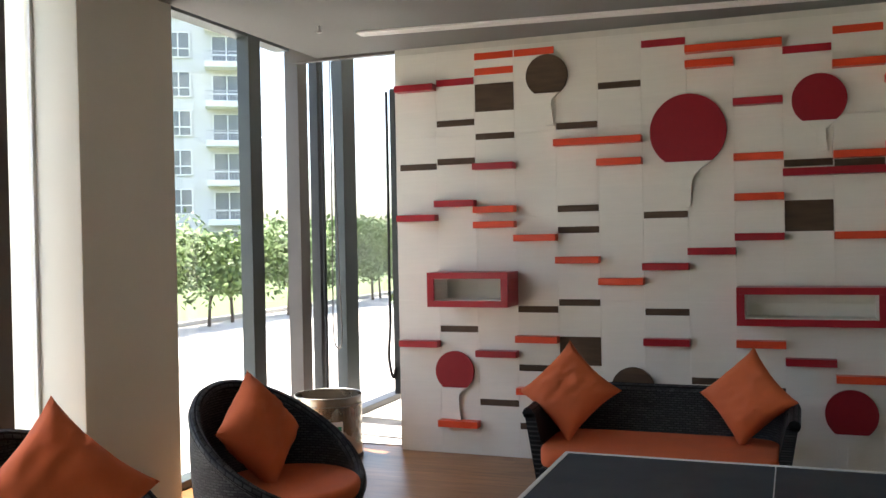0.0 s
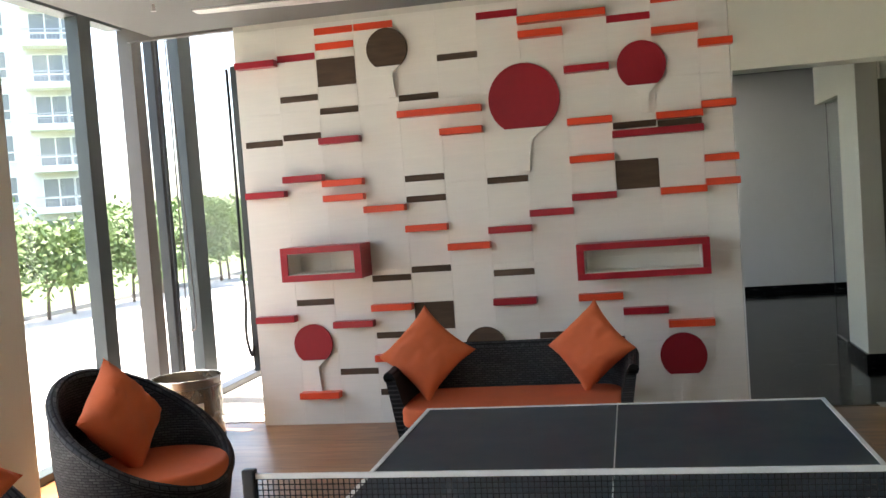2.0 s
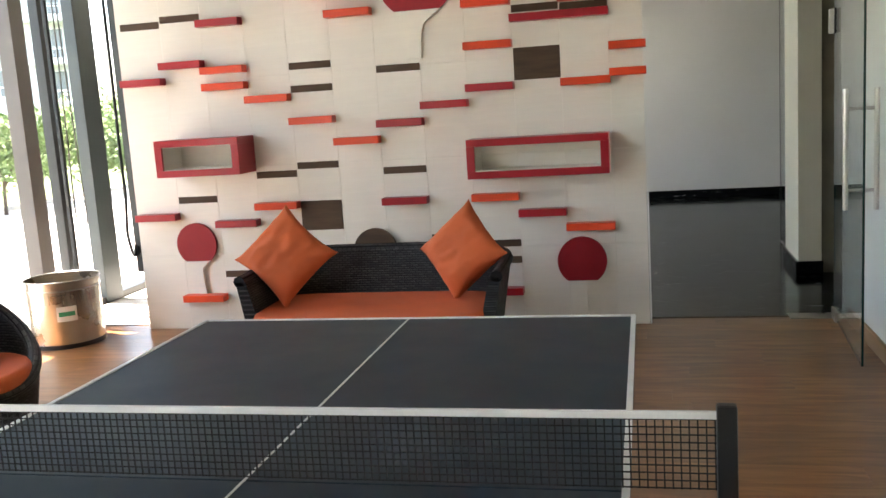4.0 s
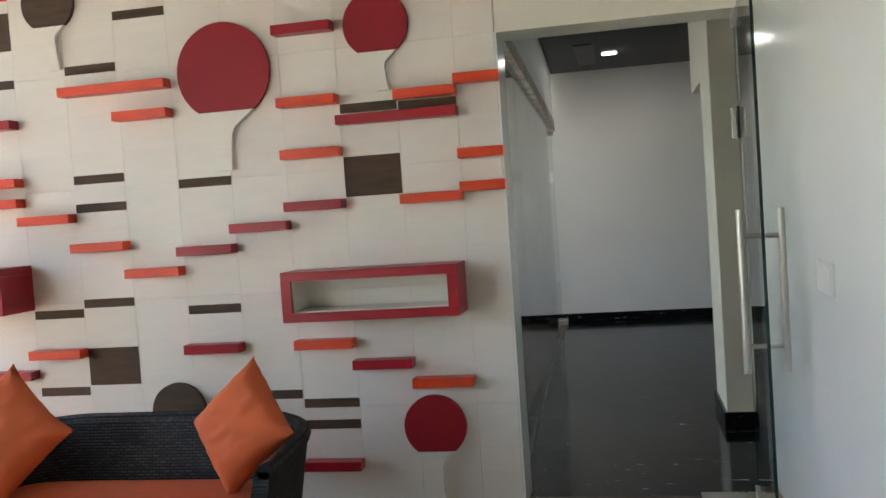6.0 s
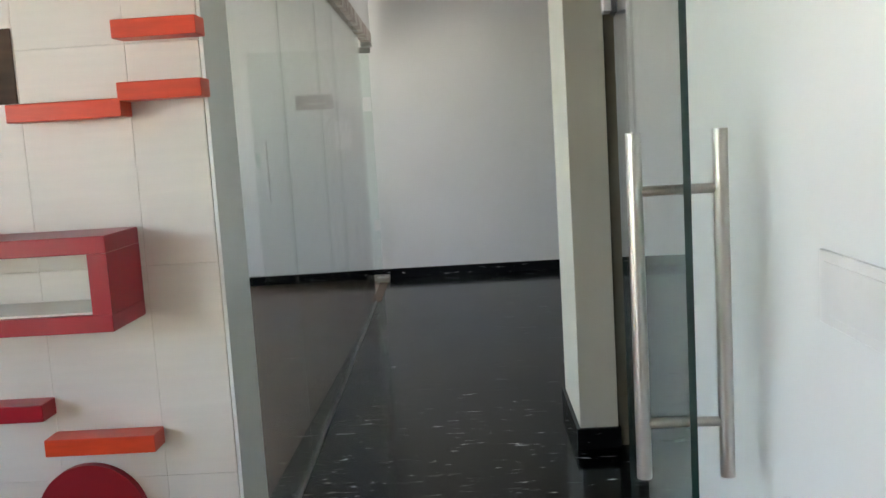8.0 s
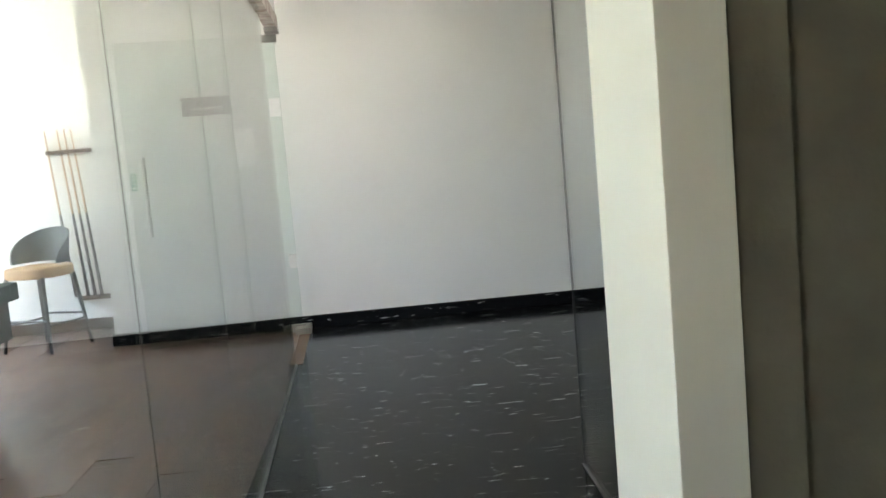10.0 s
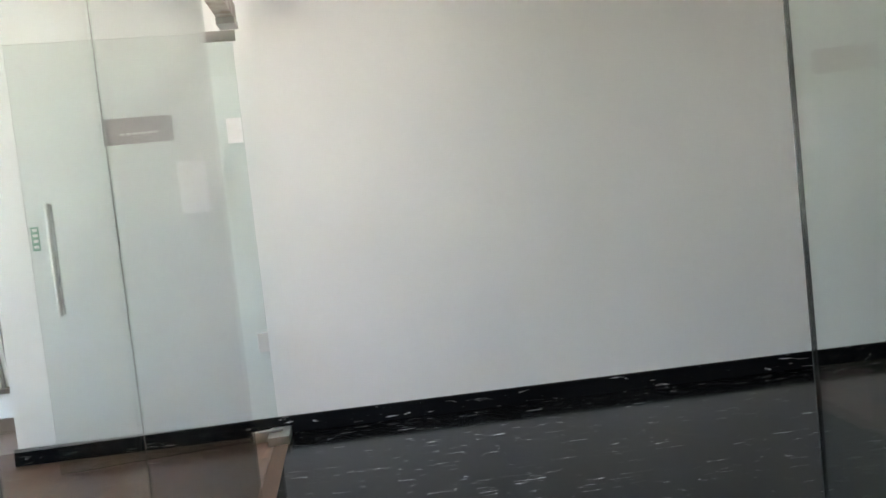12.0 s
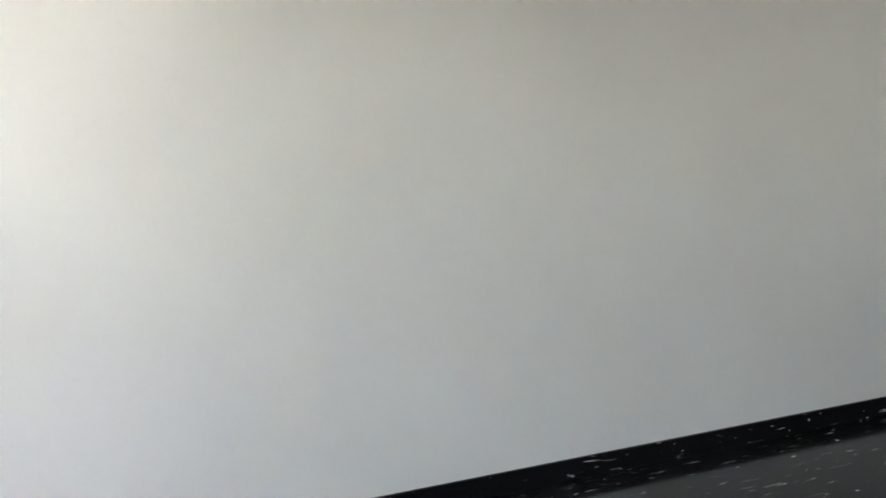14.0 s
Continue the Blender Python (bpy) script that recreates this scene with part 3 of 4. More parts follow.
chair = tub_chair(pose(0.45, -2.55, 0, 0, 0, 168))
chair2 = copy_thing(chair, pose(0.30, -3.80, 0, 0, 0, 175))
scatter_cushion((0.36, -2.58, 0.69), (0.93, -0.12, 0.34), 38, 0.42, 0.17, 11, "orange cotton scatter cushion leaning in the tub chair")
scatter_cushion((0.30, -3.80, 0.69), (0.85, -0.50, 0.28), 44, 0.52, 0.18, 21, "orange cotton scatter cushion standing in a tub chair")

# ---- table tennis ----
TX, TY = 2.69, -4.265
tt = thing("table_tennis_table", "slate blue table tennis table with white lines", "table", m=pose(TX, TY, 0))
for s in (-1, 1):
    part("tabletop", box(-0.7625, min(s * 0.003, s * 1.37), 0.735, 0.7625, max(s * 0.003, s * 1.37), 0.757, 0.002), M_TABLE, tt)
    part("end_line", box(-0.7625, s * 1.37 - (0.015 if s > 0 else 0), 0.756, 0.7625, s * 1.37 + (0 if s > 0 else 0.015), 0.7602), M_LINE, tt)
    part("side_line", box(s * 0.7625 - (0.015 if s > 0 else 0), -1.355, 0.756, s * 0.7625 + (0 if s > 0 else 0.015), 1.355, 0.7602), M_LINE, tt)
    part("apron", box(-0.72, s * 1.32 - 0.012, 0.68, 0.72, s * 1.32 + 0.012, 0.735), M_BLACK, tt)
    part("apron", box(s * 0.72 - 0.012, -1.30, 0.68, s * 0.72 + 0.012, 1.30, 0.735), M_BLACK, tt)
    for s2 in (-1, 1):
        part("leg", box(s * 0.60 - 0.02, s2 * 0.95 - 0.02, 0, s * 0.60 + 0.02, s2 * 0.95 + 0.02, 0.735, 0.004), M_BLACK, tt)
    part("stretcher", box(-0.58, s * 0.95 - 0.015, 0.20, 0.58, s * 0.95 + 0.015, 0.23), M_BLACK, tt)
part("centre_line", box(-0.002, -1.35, 0.756, 0.002, 1.35, 0.7600), M_LINE, tt)
net = thing("table_tennis_net", "black table tennis net with white top tape", "net", m=pose(TX, TY, 0.76))
for s in (-1, 1):
    part("post", box(s * 0.935 - 0.018, -0.014, -0.07, s * 0.935 + 0.018, 0.014, 0.165, 0.006), M_BLACK, net)
    part("clamp", box(min(s * 0.70, s * 0.93), -0.03, -0.07, max(s * 0.70, s * 0.945), 0.03, -0.035, 0.004), M_BLACK, net)
bm = bmesh.new()
for i in range(123):
    x = -0.915 + i * 0.015
    bm_box(bm, x - 0.0013, -0.0013, 0.004, x + 0.0013, 0.0013, 0.140)
for j in range(10):
    z = 0.006 + j * 0.0145
    bm_box(bm, -0.918, -0.0012, z - 0.0011, 0.918, 0.0012, z + 0.0011)
tagged(part("net_mesh", bm, M_NET, net), kind="stuff")
part("top_tape", box(-0.918, -0.004, 0.138, 0.918, 0.004, 0.1525, 0.001), M_LINE, net, "white cotton tape")

# ---- litter bin ----
lb = thing("litter_bin", "round perforated steel litter bin with green label", "bin", m=pose(-0.47, -0.33, 0))
bm = tube((0, 0, 0.03), (0, 0, 0.455), 0.245, seg=56, caps=False)
tube((0, 0, 0.03), (0, 0, 0.450), 0.238, seg=56, bm=bm, caps=False)
part("drum", bm, M_BIN, lb, smooth=True)
part("bottom_plate", tube((0, 0, 0.025), (0, 0, 0.04), 0.24, seg=56), M_BIN, lb)
part("foot_ring", tube((0, 0, 0), (0, 0, 0.03), 0.25, 0.252, 56), M_BLACK, lb, "black rubber foot ring")
bm = bmesh.new()
for i in range(56):
    for k in range(7):
        a = i / 56 * 2 * math.pi
        tube((0.2440 * math.cos(a), 0.2440 * math.sin(a), 0.315 + k * 0.014), (0.2462 * math.cos(a), 0.2462 * math.sin(a), 0.315 + k * 0.014), 0.0035, seg=6, bm=bm)
tagged(part("perforations", bm, M_BLACK, lb), kind="stuff")
for zc in (0.455, 0.395):
    bm = bmesh.new()
    for i in range(56):
        a, b = i / 56 * 2 * math.pi, (i + 1) / 56 * 2 * math.pi
        tube((0.247 * math.cos(a), 0.247 * math.sin(a), zc), (0.247 * math.cos(b), 0.247 * math.sin(b), zc), 0.0055, seg=6, bm=bm)
    part("rolled_edge", bm, M_STEEL, lb, smooth=True)


def curved_label(r, a0, a1, z0, z1):
    bm = bmesh.new()
    prev = None
    for a in np.linspace(radians(a0), radians(a1), 8):
        v = [bm.verts.new((rr * math.cos(a), rr * math.sin(a), z)) for rr, z in ((r, z0), (r, z1), (r + 0.002, z1), (r + 0.002, z0))]
        if prev:
            for k in range(4):
                bm.faces.new((prev[k], prev[(k + 1) % 4], v[(k + 1) % 4], v[k]))
        prev = v
    return bm


label = part("label", curved_label(0.2455, -68, -38, 0.19, 0.29), M_PLASTIC, lb, "white label with green print")
part("print_bar", curved_label(0.2472, -65, -41, 0.225, 0.255), M_STICKER, label)

# ---- glass door in the doorway ----
def bar_handle(parent, x, z0, z1, off):
    """A pair of upright pull bars on both sides of a glass leaf that lies in the x, z plane."""
    for s in (-1, 1):
        h = part("pull_handle", tube((x, s * off, z0), (x, s * off, z1), 0.0135, seg=20), M_STEEL, parent, "brushed steel pull bar", smooth=True)
    for z in (z0 + 0.10, z1 - 0.10):
        part("handle_bolt", tube((x, -off, z), (x, off, z), 0.009, seg=16), M_STEEL, parent, smooth=True)


def glass_leaf(name, lab, a, b, z0, z1):
    a, b = Vector((*a, 0)), Vector((*b, 0))
    ang = math.degrees(math.atan2(b.y - a.y, b.x - a.x))
    t = thing(name, lab, "door", m=pose(a.x, a.y, 0, 0, 0, ang))
    L = (b - a).length
    ob = new("pane", pane_mesh("pane", box(0, -0.006, z0, L, 0.006, z1)))
    ob.parent = t
    part("patch_fitting", box(-0.02, -0.016, z0 - 0.012, 0.16, 0.016, z0 + 0.05, 0.002), M_STEEL, t, "steel bottom pivot patch")
    part("patch_fitting", box(-0.02, -0.016, z1 - 0.05, 0.16, 0.016, z1 + 0.008, 0.002), M_STEEL, t, "steel top pivot patch")
    return t, L


d1, L1 = glass_leaf("door_1", "open frameless glass door leaf standing against the white wall", (4.625, 0.11), (4.55, -1.005), 0.015, 2.31)
bar_handle(d1, L1 - 0.10, 0.81, 1.42, 0.072)
lock = part("lock_box", box(-0.025, -0.012, 1.735, 0.055, 0.014, 1.885, 0.002), M_BLACK, d1, "black centre of the lock clamp")
for s in (-1, 1):
    part("clamp_plate", box(-0.022, s * 0.026 - 0.011, 1.74, 0.052, s * 0.026 + 0.011, 1.88, 0.003), M_STEEL, lock, "brushed steel clamp plate")
part("notice", box(0.20, 0.007, 1.25, 0.28, 0.009, 1.74), M_PLASTIC, d1, "narrow white paper notice")
part("sticker", box(L1 - 0.075, 0.0065, 1.06, L1 - 0.035, 0.008, 1.33), M_STICKER, d1, "green push sticker")
for k in range(4):
    part("sticker_print", box(L1 - 0.07, 0.008, 1.09 + k * 0.06, L1 - 0.04, 0.009, 1.12 + k * 0.06), M_PLASTIC, d1)
single("floor_spring_plate", box(4.36, 0.075, 0.0, 4.68, 0.215, 0.006, 0.001), M_STEEL, "steel floor spring cover plate in the doorway", "door hardware")
sw = thing("switch_plate", "white plastic switch plate on the glossy wall", "switch")
part("plate", box(4.692, -1.42, 1.14, 4.70, -1.18, 1.245, 0.002), M_PLASTIC, sw)
part("rocker", box(4.6905, -1.40, 1.155, 4.693, -1.20, 1.23, 0.001), M_PLASTIC, sw)

# ---- glass partition beside the corridor ----
A0, A1 = Vector((3.45, 0.29, 0)), Vector((3.245, 6.93, 0))
PANG = math.degrees(math.atan2(A1.y - A0.y, A1.x - A0.x))
part_w = thing("glass_partition", "frameless glass partition between corridor and billiard room", "partition", m=pose(A0.x, A0.y, 0, 0, 0, PANG))
for s0, s1 in ((0.0, 1.25), (1.253, 2.50), (2.503, 3.34), (3.343, 5.32)):
    ob = new("glass_panel", to_mesh("glass_panel", box(s0, -0.005, 0.004, s1, 0.005, 2.37), M_GREENGLASS))
    ob.parent = part_w
for s0 in (1.25, 2.50, 3.34):
    part("joint_seal", box(s0 + 0.0005, -0.001, 0.004, s0 + 0.0022, 0.001, 2.37), M_MULLION_B, part_w)
part("floor_channel", box(0, -0.012, -0.002, 5.32, 0.012, 0.006), M_BLACK, part_w, "black floor channel")
part("head_rail", box(0, -0.045, 2.37, 6.42, 0.045, 2.47, 0.003), M_SCUFF, part_w, "scuffed white head rail")
part("upstand", box(0, -0.035, 2.47, 6.42, 0.035, 3.08), M_WHITE, part_w, "white panel above the glass")
part("top_patch", box(6.24, -0.05, 2.335, 6.42, 0.05, 2.37, 0.002), M_STEEL, part_w, "steel top patch")
part("floor_patch", box(6.38, -0.06, 0.0, 6.62, 0.06, 0.05, 0.002), M_STEEL, part_w, "steel floor pivot patch")
part("door_sill", box(5.32, -0.05, -0.002, 6.5, 0.03, 0.004), M_BROWN, part_w, "wooden sill of the doorway")
setting("jamb_trim", box(3.33, 6.956, 0.1, 3.335, 6.958, 3.05), M_WHITE, "white door jamb trim on the end wall")

d2, L2 = glass_leaf("door_2", "open frameless glass door leaf with a mauve sign", (3.245, 6.809), (2.08, 6.58), 0.015, 2.34)
bar_handle(d2, L2 - 0.115, 0.88, 1.485, 0.055)
sgn = part("sign_board", box(0.376, 0.007, 1.765, 0.746, 0.012, 1.908), M_SIGN, d2, "mauve sign with unreadable pale lettering")
for k in range(6):
    part("sign_letter", box(0.455 + k * 0.036, 0.012, 1.815, 0.479 + k * 0.036, 0.0135, 1.826), M_PLASTIC, d2)
part("sticker", box(L2 - 0.055, 0.007, 1.24, L2 - 0.015, 0.0085, 1.37), M_STICKER, d2, "green push sticker")
for k in range(4):
    part("sticker_print", box(L2 - 0.047, 0.0085, 1.255 + k * 0.03, L2 - 0.023, 0.0095, 1.27 + k * 0.03), M_PLASTIC, d2)
part("notice", box(0.226, 0.007, 1.355, 0.381, 0.009, 1.645), M_PAPER, d2, "white paper notice")
part("edge_clip", box(0.0, -0.012, 0.52, 0.06, 0.012, 0.63, 0.002), M_PLASTIC, d2, "white plastic edge clip")
part("paper_tag", box(0.003, 0.007, 1.72, 0.088, 0.009, 1.86), M_PAPER, d2, "small white paper tag")

cg = thing("corridor_glass_panel", "tall frameless glass panel fixed beside the column", "partition")
setting("beam_glass", box(4.655, 2.203, 2.29, 4.785, 3.34, 3.05), M_CREAM, "cream beam above the corridor glass panel")
setting("lintel_side", box(4.803, 1.47, 2.33, 6.4, 1.55, 3.05), M_CREAM, "cream lintel beside the column")
ob = new("pane", to_mesh("pane", box(4.714, 2.205, 0.004, 4.724, 3.14, 2.288), M_GREENGLASS))
ob.parent = cg
part("edge_seal", box(4.7145, 3.14, 0.004, 4.7235, 3.145, 2.288), M_BLACK, cg, "black edge seal")
part("floor_channel", box(4.708, 2.215, -0.002, 4.734, 3.14, 0.006), M_BLACK, cg)

# ---- ceiling fittings ----
def slot_diffuser(x0, y0, x1, y1, w):
    a, b = Vector((x0, y0, CEIL)), Vector((x1, y1, CEIL))
    L = (b - a).length
    t = thing("slot_diffuser", "long white linear air diffuser in the ceiling", "air vent", "linear diffusers", pose(x0, y0, CEIL, 0, 0, math.degrees(math.atan2(y1 - y0, x1 - x0))))
    for s in (-1, 1):
        part("frame_bar", box(0, s * w / 2 - 0.012, -0.012, L, s * w / 2 + 0.012, 0.0, 0.002), M_PLASTIC, t)
    for e in (0, L):
        part("end_cap", box(e - 0.012, -w / 2, -0.011, e + 0.012, w / 2, 0.0), M_PLASTIC, t)
    part("recess", box(0.012, -w / 2 + 0.012, -0.003, L - 0.012, w / 2 - 0.012, 0.0), M_BLACK, t)
    for k in (-1, 0, 1):
        part("slat", box(0.012, k * w / 4 - 0.007, -0.010, L - 0.012, k * w / 4 + 0.007, -0.003), M_PLASTIC, t)


slot_diffuser(0.0, -0.64, 3.57, -0.27, 0.10)
slot_diffuser(-0.05, -4.4, 0.03, -2.12, 0.10)
sd = thing("smoke_detector", "white plastic smoke detector on the ceiling", "smoke detector", m=pose(2.02, -1.56, CEIL))
part("base", tube((0, 0, -0.018), (0, 0, 0), 0.055, 0.06, 32), M_PLASTIC, sd, smooth=True)
part("chamber", tube((0, 0, -0.055), (0, 0, -0.018), 0.032, 0.045, 32), M_PLASTIC, sd, smooth=True)
cs = thing("ceiling_speaker", "flat round white ceiling speaker", "speaker", m=pose(2.02, -1.13, CEIL))
part("grille", tube((0, 0, -0.010), (0, 0, 0), 0.075, 0.085, 36), M_PLASTIC, cs, smooth=True)


def sprinkler(x, y):
    t = thing("sprinkler", "small brass ceiling sprinkler head", "sprinkler", "sprinkler heads", pose(x, y, CEIL))
    part("stem", tube((0, 0, -0.03), (0, 0, 0), 0.009), M_STEEL, t)
    part("deflector", tube((0, 0, -0.045), (0, 0, -0.041), 0.018), M_STEEL, t)
    part("frame", box(-0.012, -0.002, -0.042, 0.012, 0.002, -0.028), M_STEEL, t)


sprinkler(-0.15, -0.95), sprinkler(3.42, -0.22), sprinkler(4.45, -0.25)


def downlight(x, y, z):
    t = thing("downlight", "lit square recessed ceiling downlight", "ceiling light", "downlights", pose(x, y, z))
    part("frame", box(-0.085, -0.085, -0.008, 0.085, 0.085, 0.0, 0.002), M_PLASTIC, t)
    part("diffuser", box(-0.07, -0.07, -0.012, 0.07, 0.07, -0.0075), M_LAMP, t, "glowing diffuser")


# Those at x 6.3 and 8.6 are unseen, added to brighten the corridor's right.
downlight(4.0, 5.7, 3.05), downlight(6.3, 4.9, 3.05), downlight(8.6, 4.9, 3.05), downlight(2.3, 5.2, 3.1)
cv = thing("ceiling_vent", "black slotted ceiling vent in the corridor", "air vent", m=pose(3.74, 5.7, 3.05))
part("frame", box(-0.10, -0.7, -0.008, 0.10, 0.7, 0.0), M_BLACK, cv)
for k in range(5):
    part("slat", box(-0.085 + k * 0.036, -0.68, -0.014, -0.065 + k * 0.036, 0.68, -0.008), M_BLACK, cv)

# ---- blind cords beside the window ----
def cord(name, lab, pts, r, mat):
    cu = bpy.data.curves.new(name, "CURVE")
    cu.dimensions, cu.bevel_depth, cu.bevel_resolution = "3D", r, 2
    sp = cu.splines.new("NURBS")
    sp.points.add(len(pts) - 1)
    for p, q in zip(sp.points, pts):
        p.co = (*q, 1)
    sp.use_endpoint_u, sp.order_u = True, 4
    cu.materials.append(mat)
    return tagged(new(name, cu), lab, "blind cord", "blind cords")


cord("blind_cord", "thin grey looped roller blind cord", [(-0.84, 0.50, 3.08), (-0.84, 0.50, 2.0), (-0.84, 0.47, 1.0), (-0.83, 0.45, 0.72), (-0.81, 0.52, 0.66), (-0.80, 0.58, 0.75), (-0.82, 0.55, 1.2), (-0.84, 0.53, 3.08)], 0.006, M_MULLION_B)
cord("blind_cord", "thin dark roller blind cord", [(-0.10, -0.01, 2.70), (-0.095, -0.012, 1.8), (-0.11, -0.01, 1.2), (-0.09, -0.015, 0.95), (-0.125, -0.015, 0.72), (-0.10, -0.02, 0.60), (-0.075, -0.02, 0.50), (-0.06, -0.02, 0.62)], 0.011, M_BLACK)
cb = thing("cord_tensioner", "white plastic cord tensioner on the window pillar", "blind fitting")
part("body", box(-0.95, -2.606, 0.55, -0.92, -2.582, 0.70, 0.004), M_PLASTIC, cb)
part("cord_rail", box(-0.99, -2.60, 0.45, -0.975, -2.582, 3.0), M_PLASTIC, cb)

# ---- billiard room ----
def bar_stool(m):
    t = thing("bar_stool", "grey bar stool with tan leather seat and dark legs", "stool", m=m)
    pad = [(0.24 * abs(math.cos(a)) ** 0.6 * math.copysign(1, math.cos(a)), 0.22 * abs(math.sin(a)) ** 0.6 * math.copysign(1, math.sin(a))) for a in np.linspace(0, 2 * math.pi, 40, endpoint=False)]
    part("seat", seat_pad(pad, 0.60, 0.69, 0.025), M_TAN, t, "tan leather seat", smooth=True)
    def path(u):
        a = math.pi * (-0.08 + 1.16 * u)
        return 0.25 * math.cos(a), 0.22 * math.sin(a), math.cos(a), math.sin(a)
    rim = lambda u: 0.74 + 0.25 * math.sin(math.pi * u) ** 0.6
    part("backrest", shell(path, rim, 0.71, lambda z: (z - 0.7) * 0.12, 0.022, 40, 8), M_GREYSEAT, t, smooth=True)
    for x in (-1, 1):
        for y in (-1, 1):
            part("leg", tube((x * 0.245, y * 0.225, 0), (x * 0.19, y * 0.17, 0.61), 0.013, 0.018), M_BLACK, t, smooth=True)
        part("foot_rail", tube((x * 0.225, -0.205, 0.22), (x * 0.225, 0.205, 0.22), 0.010), M_BLACK, t, smooth=True)
    for y in (-1, 1):
        part("foot_rail", tube((-0.225, y * 0.205, 0.26), (0.225, y * 0.205, 0.26), 0.010), M_BLACK, t, smooth=True)


bar_stool(pose(1.11, 7.18, 0, 0, 0, -25))
cr = thing("cue_rack", "dark wooden wall rack for billiard cues", "rack", m=pose(1.235, 7.95, 0))
part("top_rail", box(-0.20, -0.07, 1.60, 0.20, -0.002, 1.635, 0.004), M_BROWN, cr)
part("bottom_rail", box(-0.06, -0.09, 0.28, 0.42, -0.002, 0.315, 0.004), M_BROWN, cr)
for k, x in enumerate((-0.10, 0.01, 0.07, 0.13)):
    cue = thing("billiard_cue", "billiard cue with maple shaft and black butt", "cue", "cues in the rack", pose(1.235 + x, 7.90, 0.315, 0, -3.5, 0))
    part("shaft", tube((0, 0, 0.75), (0, 0, 1.50), 0.0115, 0.007, 12), M_CUE, cue, smooth=True)
    part("butt", tube((0, 0, 0), (0, 0, 0.75), 0.016, 0.0115, 12), M_BLACK, cue, "black butt", smooth=True)
    part("tip", tube((0, 0, 1.50), (0, 0, 1.515), 0.006, 0.006, 10), M_PLASTIC, cue)
bt = thing("billiard_table", "billiard table with green cloth and dark wooden rails", "table", m=pose(0.40, 4.45, 0))
part("cloth", box(-1.2, -0.58, 0.70, 1.2, 0.58, 0.74), M_FELT, bt, "green cloth")
for s in (-1, 1):
    part("rail", box(-1.33, min(s * 0.58, s * 0.70), 0.68, 1.33, max(s * 0.58, s * 0.70), 0.785, 0.012), M_FELT, bt)
    part("rail", box(min(s * 1.2, s * 1.33), -0.58, 0.68, max(s * 1.2, s * 1.33), 0.58, 0.785, 0.012), M_FELT, bt)
    part("cabinet_side", box(-1.28, min(s * 0.60, s * 0.64), 0.45, 1.28, max(s * 0.60, s * 0.64), 0.69), M_BLACK, bt)
    part("cabinet_side", box(min(s * 1.24, s * 1.28), -0.6, 0.45, max(s * 1.24, s * 1.28), 0.6, 0.69), M_BLACK, bt)
    for s2 in (-1, 1):
        part("leg", box(s * 1.1 - 0.07, s2 * 0.48 - 0.07, 0, s * 1.1 + 0.07, s2 * 0.48 + 0.07, 0.46, 0.01), M_BLACK, bt)

# ---- outdoors: hedge trees, bushes, apartment block ----
def leaf_cloud(n, rx, ry, rz, z0, seed, size):
    rnd = random.Random(seed)
    verts, faces = [], []
    lobes = [(rnd.uniform(-0.55, 0.55) * rx, rnd.uniform(-0.55, 0.55) * ry, z0 + rnd.uniform(-0.6, 0.65) * rz, rnd.uniform(0.38, 0.65)) for _ in range(9)]
    for i in range(n):
        cx, cy, cz, k = lobes[i % 9]
        d = Vector((rnd.gauss(0, 1), rnd.gauss(0, 1), rnd.gauss(0, 1))).normalized() * (rnd.random() ** 0.45)
        c = Vector((cx + d.x * rx * k, cy + d.y * ry * k, cz + d.z * rz * k))
        u = Vector((rnd.gauss(0, 1), rnd.gauss(0, 1), rnd.gauss(0, 1))).normalized() * size * rnd.uniform(0.6, 1.3)
        w = u.orthogonal().normalized() * u.length * 0.55
        k0 = len(verts)
        verts += [c - u, c + w, c + u, c - w]
        faces.append((k0, k0 + 1, k0 + 2, k0 + 3))
    me = bpy.data.meshes.new("crown")
    me.from_pydata([tuple(v) for v in verts], [], faces)
    me.materials.append(M_LEAF)
    return me


def small_tree(seed):
    rnd = random.Random(seed)
    t = thing("hedge_tree", "small leafy sunlit tree in a garden row", "tree", "row of hedge trees")
    bm = tube((0, 0, -0.05), (0.03, 0.02, 0.62), 0.035, 0.024, 8)
    for k in range(5):
        a = k * 1.256 + rnd.uniform(-0.3, 0.3)
        tube((0.03, 0.02, 0.45 + 0.05 * k), (0.45 * math.cos(a), 0.45 * math.sin(a), 1.0 + rnd.uniform(0, 0.3)), 0.018, 0.006, 6, bm)
    part("trunk", bm, M_BARK, t, smooth=True)
    crown = new("crown", leaf_cloud(2200, 0.74, 0.86, 0.68, 1.12, seed, 0.055))
    crown.parent = t
    return t


trees = [small_tree(s) for s in (5, 6, 7)]
rnd = random.Random(4)
for i in range(38):
    y = -3.0 + i * 0.92
    m = pose(-8.0 + rnd.uniform(-0.25, 0.25), y + rnd.uniform(-0.2, 0.2), -0.06, 0, 0, rnd.uniform(0, 360)) @ Matrix.Scale(rnd.uniform(1.05, 1.25), 4)
    if i < 3:
        trees[i].matrix_world = m
    else:
        copy_thing(trees[i % 3], m).scale = m.to_scale()
bush = single("bush", bmesh.new(), M_LEAF, "low leafy sunlit garden bush", "bush", "garden bushes")
bush.data = leaf_cloud(900, 0.8, 0.8, 0.4, 0.35, 31, 0.06)
bush.matrix_world = pose(-3.6, 10.5, -0.06)
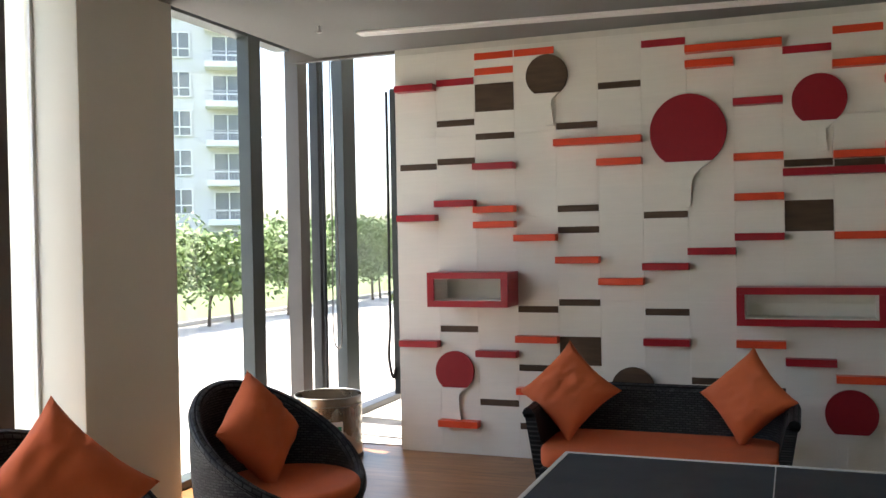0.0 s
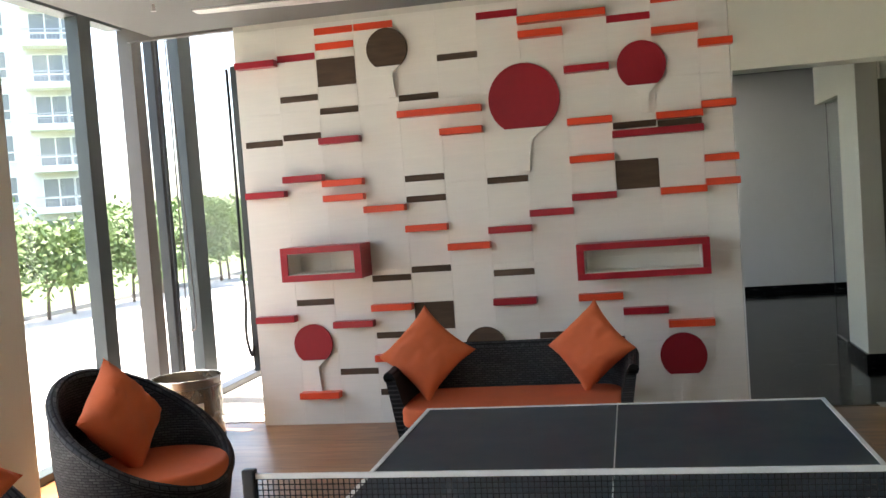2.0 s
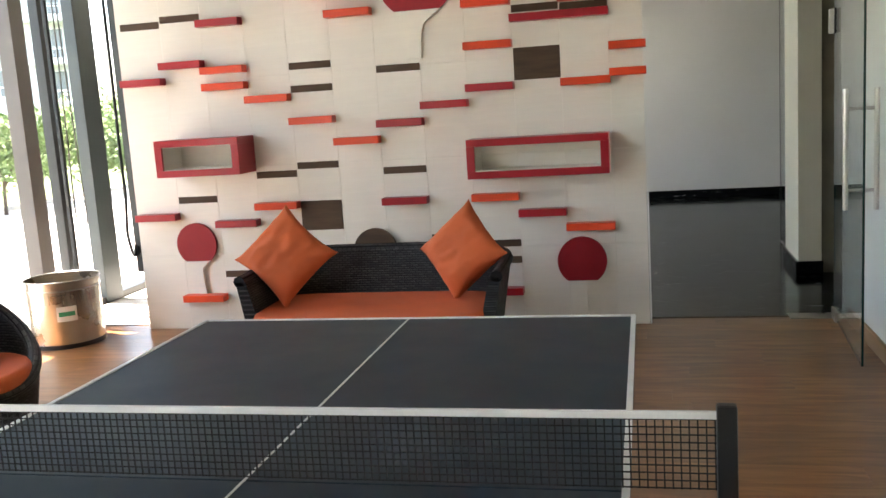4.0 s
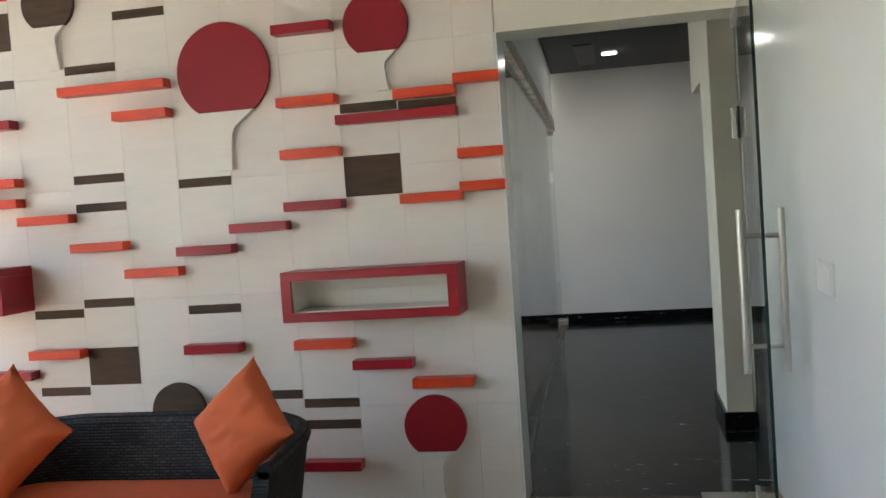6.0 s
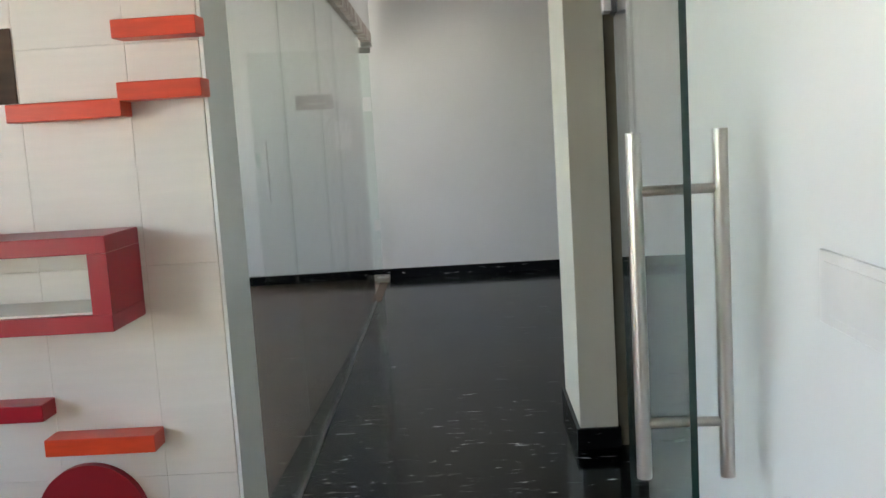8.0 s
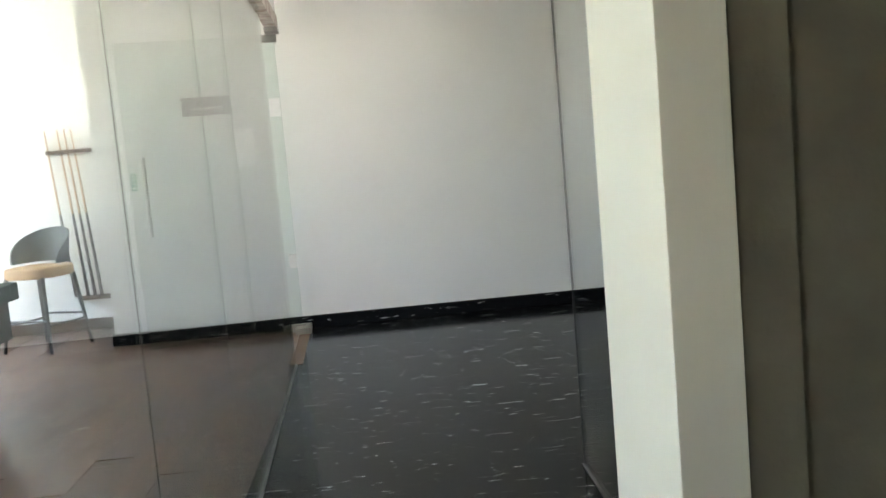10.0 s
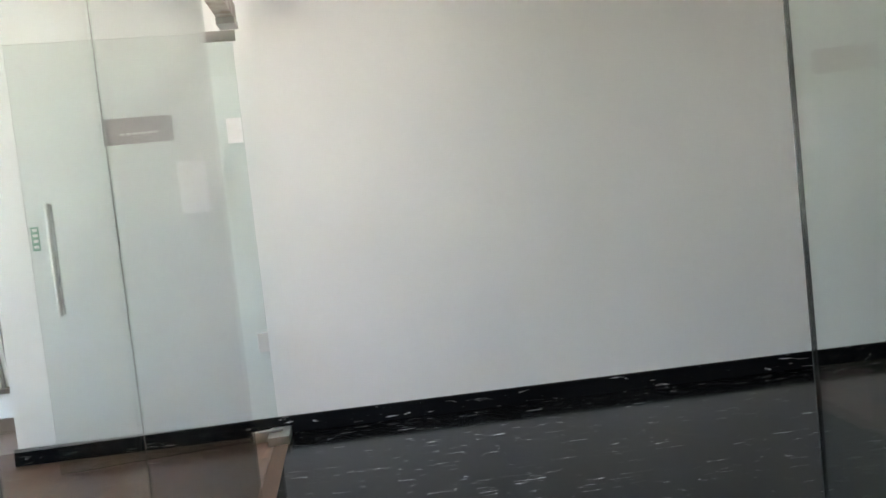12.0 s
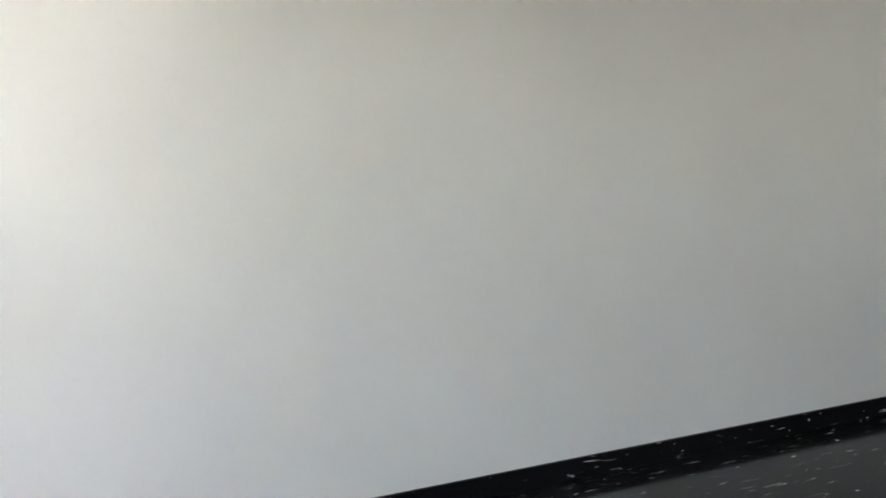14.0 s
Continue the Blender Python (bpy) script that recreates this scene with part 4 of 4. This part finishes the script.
for x, y, k in ((-4.6, 12.5, 1.1), (-3.2, 14.0, 1.3), (-5.6, 15.5, 1.0), (-4.0, 18.0, 1.5), (-2.6, 21.0, 1.6)):
    copy_thing(bush, pose(x, y, -0.06, 0, 0, x * 77)).scale = (k, k, k)
wood = single("far_woods", bmesh.new(), M_LEAF, "hazy distant line of trees", "woods", kind="stuff")
wood.data = leaf_cloud(5000, 40, 6, 3.2, 1.5, 44, 0.6)
wood.matrix_world = pose(-45, 120, 0)


def apartment_block(m, storeys=16, bays=5):
    t = thing("apartment_block", "tall sand coloured apartment block with white balconies", "building", m=m)
    H, W = storeys * 3.0, bays * 9.0
    part("wall", box(-W, 0, 0, 0, 14, H), M_FACADE, t)
    part("roof", box(-W - 0.3, -0.4, H, 0.3, 14.3, H + 0.6), M_FACADE_W, t)
    wm = {}
    def win(x, z, w, h):
        if (w, h) not in wm:
            bm = box(-w / 2, -0.05, 0, w / 2, 0.02, h)
            wm[(w, h)] = (to_mesh("window", bm, M_DARKGLASS), to_mesh("window_frame", bars(w, h), M_FACADE_W))
        a = new("window", wm[(w, h)][0])
        a.parent, a.location = t, (x, -0.04, z)
        f = new("frame", wm[(w, h)][1])
        f.parent = a
    def bars(w, h):
        bm = box(-0.05, -0.13, 0, 0.05, -0.02, h)
        for x in (-w / 2, w / 2):
            bm_box(bm, x - 0.06, -0.13, 0, x + 0.06, -0.02, h)
        for z in (0, h * 0.35, h):
            bm_box(bm, -w / 2, -0.12, z - 0.05, w / 2, -0.03, z + 0.05)
        return bm
    slab = to_mesh("balcony", box(-1.7, -1.5, -0.15, 1.7, 0, 0.32, 0.06), M_FACADE_W)
    bm = box(-1.66, -1.46, 1.02, 1.66, -1.40, 1.09)
    bm_box(bm, -1.66, -1.45, 0.66, 1.66, -1.42, 0.69)
    for k in range(14):
        bm_box(bm, -1.66 + k * 0.252, -1.45, 0.32, -1.63 + k * 0.252, -1.42, 1.03)
    rail = to_mesh("railing", bm, M_STEEL)
    for b in range(bays):
        x0 = -b * 9.0
        for s in range(storeys):
            z = s * 3.0
            win(x0 - 5.6, z + 0.9, 1.7, 1.9)
            win(x0 - 2.0, z + 0.35, 2.2, 2.2)
            win(x0 - 0.5, z + 0.35, 0.9, 2.2)
            o = new("balcony", slab)
            o.parent, o.location = t, (x0 - 1.9, 0, z + 0.1)
            q = new("railing", rail)
            q.parent = o
    return t


apartment_block(pose(-36.4, 55.6, -0.1, 0, 0, 32))

# ---- small pieces of the large surfaces ----
for c in range(12):
    x0, x1 = COLS[c], COLS[c + 1]
    z = 0.0
    for h in (0.53, 0.6, 0.6, 0.6, 0.63):
        ob = new("tile", tile_mesh(x1 - x0, h))
        ob.parent, ob.location = wall, (x0, -0.004, z)
        z += h
plank_meshes = {}
rnd = random.Random(9)
y, row = -7.6, 0
while y < 0.13:
    w = min(0.19, 0.13 - y)
    x = -0.95 - rnd.uniform(0, 1.2)
    while x < 4.69:
        x0, x1 = max(x, -0.95), min(x + 1.22, 4.69)
        x += 1.22
        if x1 - x0 < 0.02:
            continue
        ob = new("plank", to_mesh("plank", box(x0 + 0.0002, y + 0.0002, -0.011, x1 - 0.0002, y + w - 0.0002, 0.0), M_WOOD))
        ob.parent = floor
    y += 0.19
part("plank_rest", box(-0.95, -9.0, -0.012, 4.69, -7.601, 0.0), M_WOOD, floor)
board = to_mesh("plank", box(0.0002, 0.0002, -0.010, 1.1998, 0.1898, 0.0), M_BROWNFLOOR)
for i in range(15):
    y = 2.85 - 1.2 * ((i * 0.37) % 1.0)
    while y < 7.9:
        if y > 2.8 and y + 1.2 < 7.92:
            ob = new("plank", board)
            ob.parent, ob.location, ob.rotation_euler = floor_b, (3.23 - 0.19 * i, y, 0.0), (0, 0, math.pi / 2)
        y += 1.2
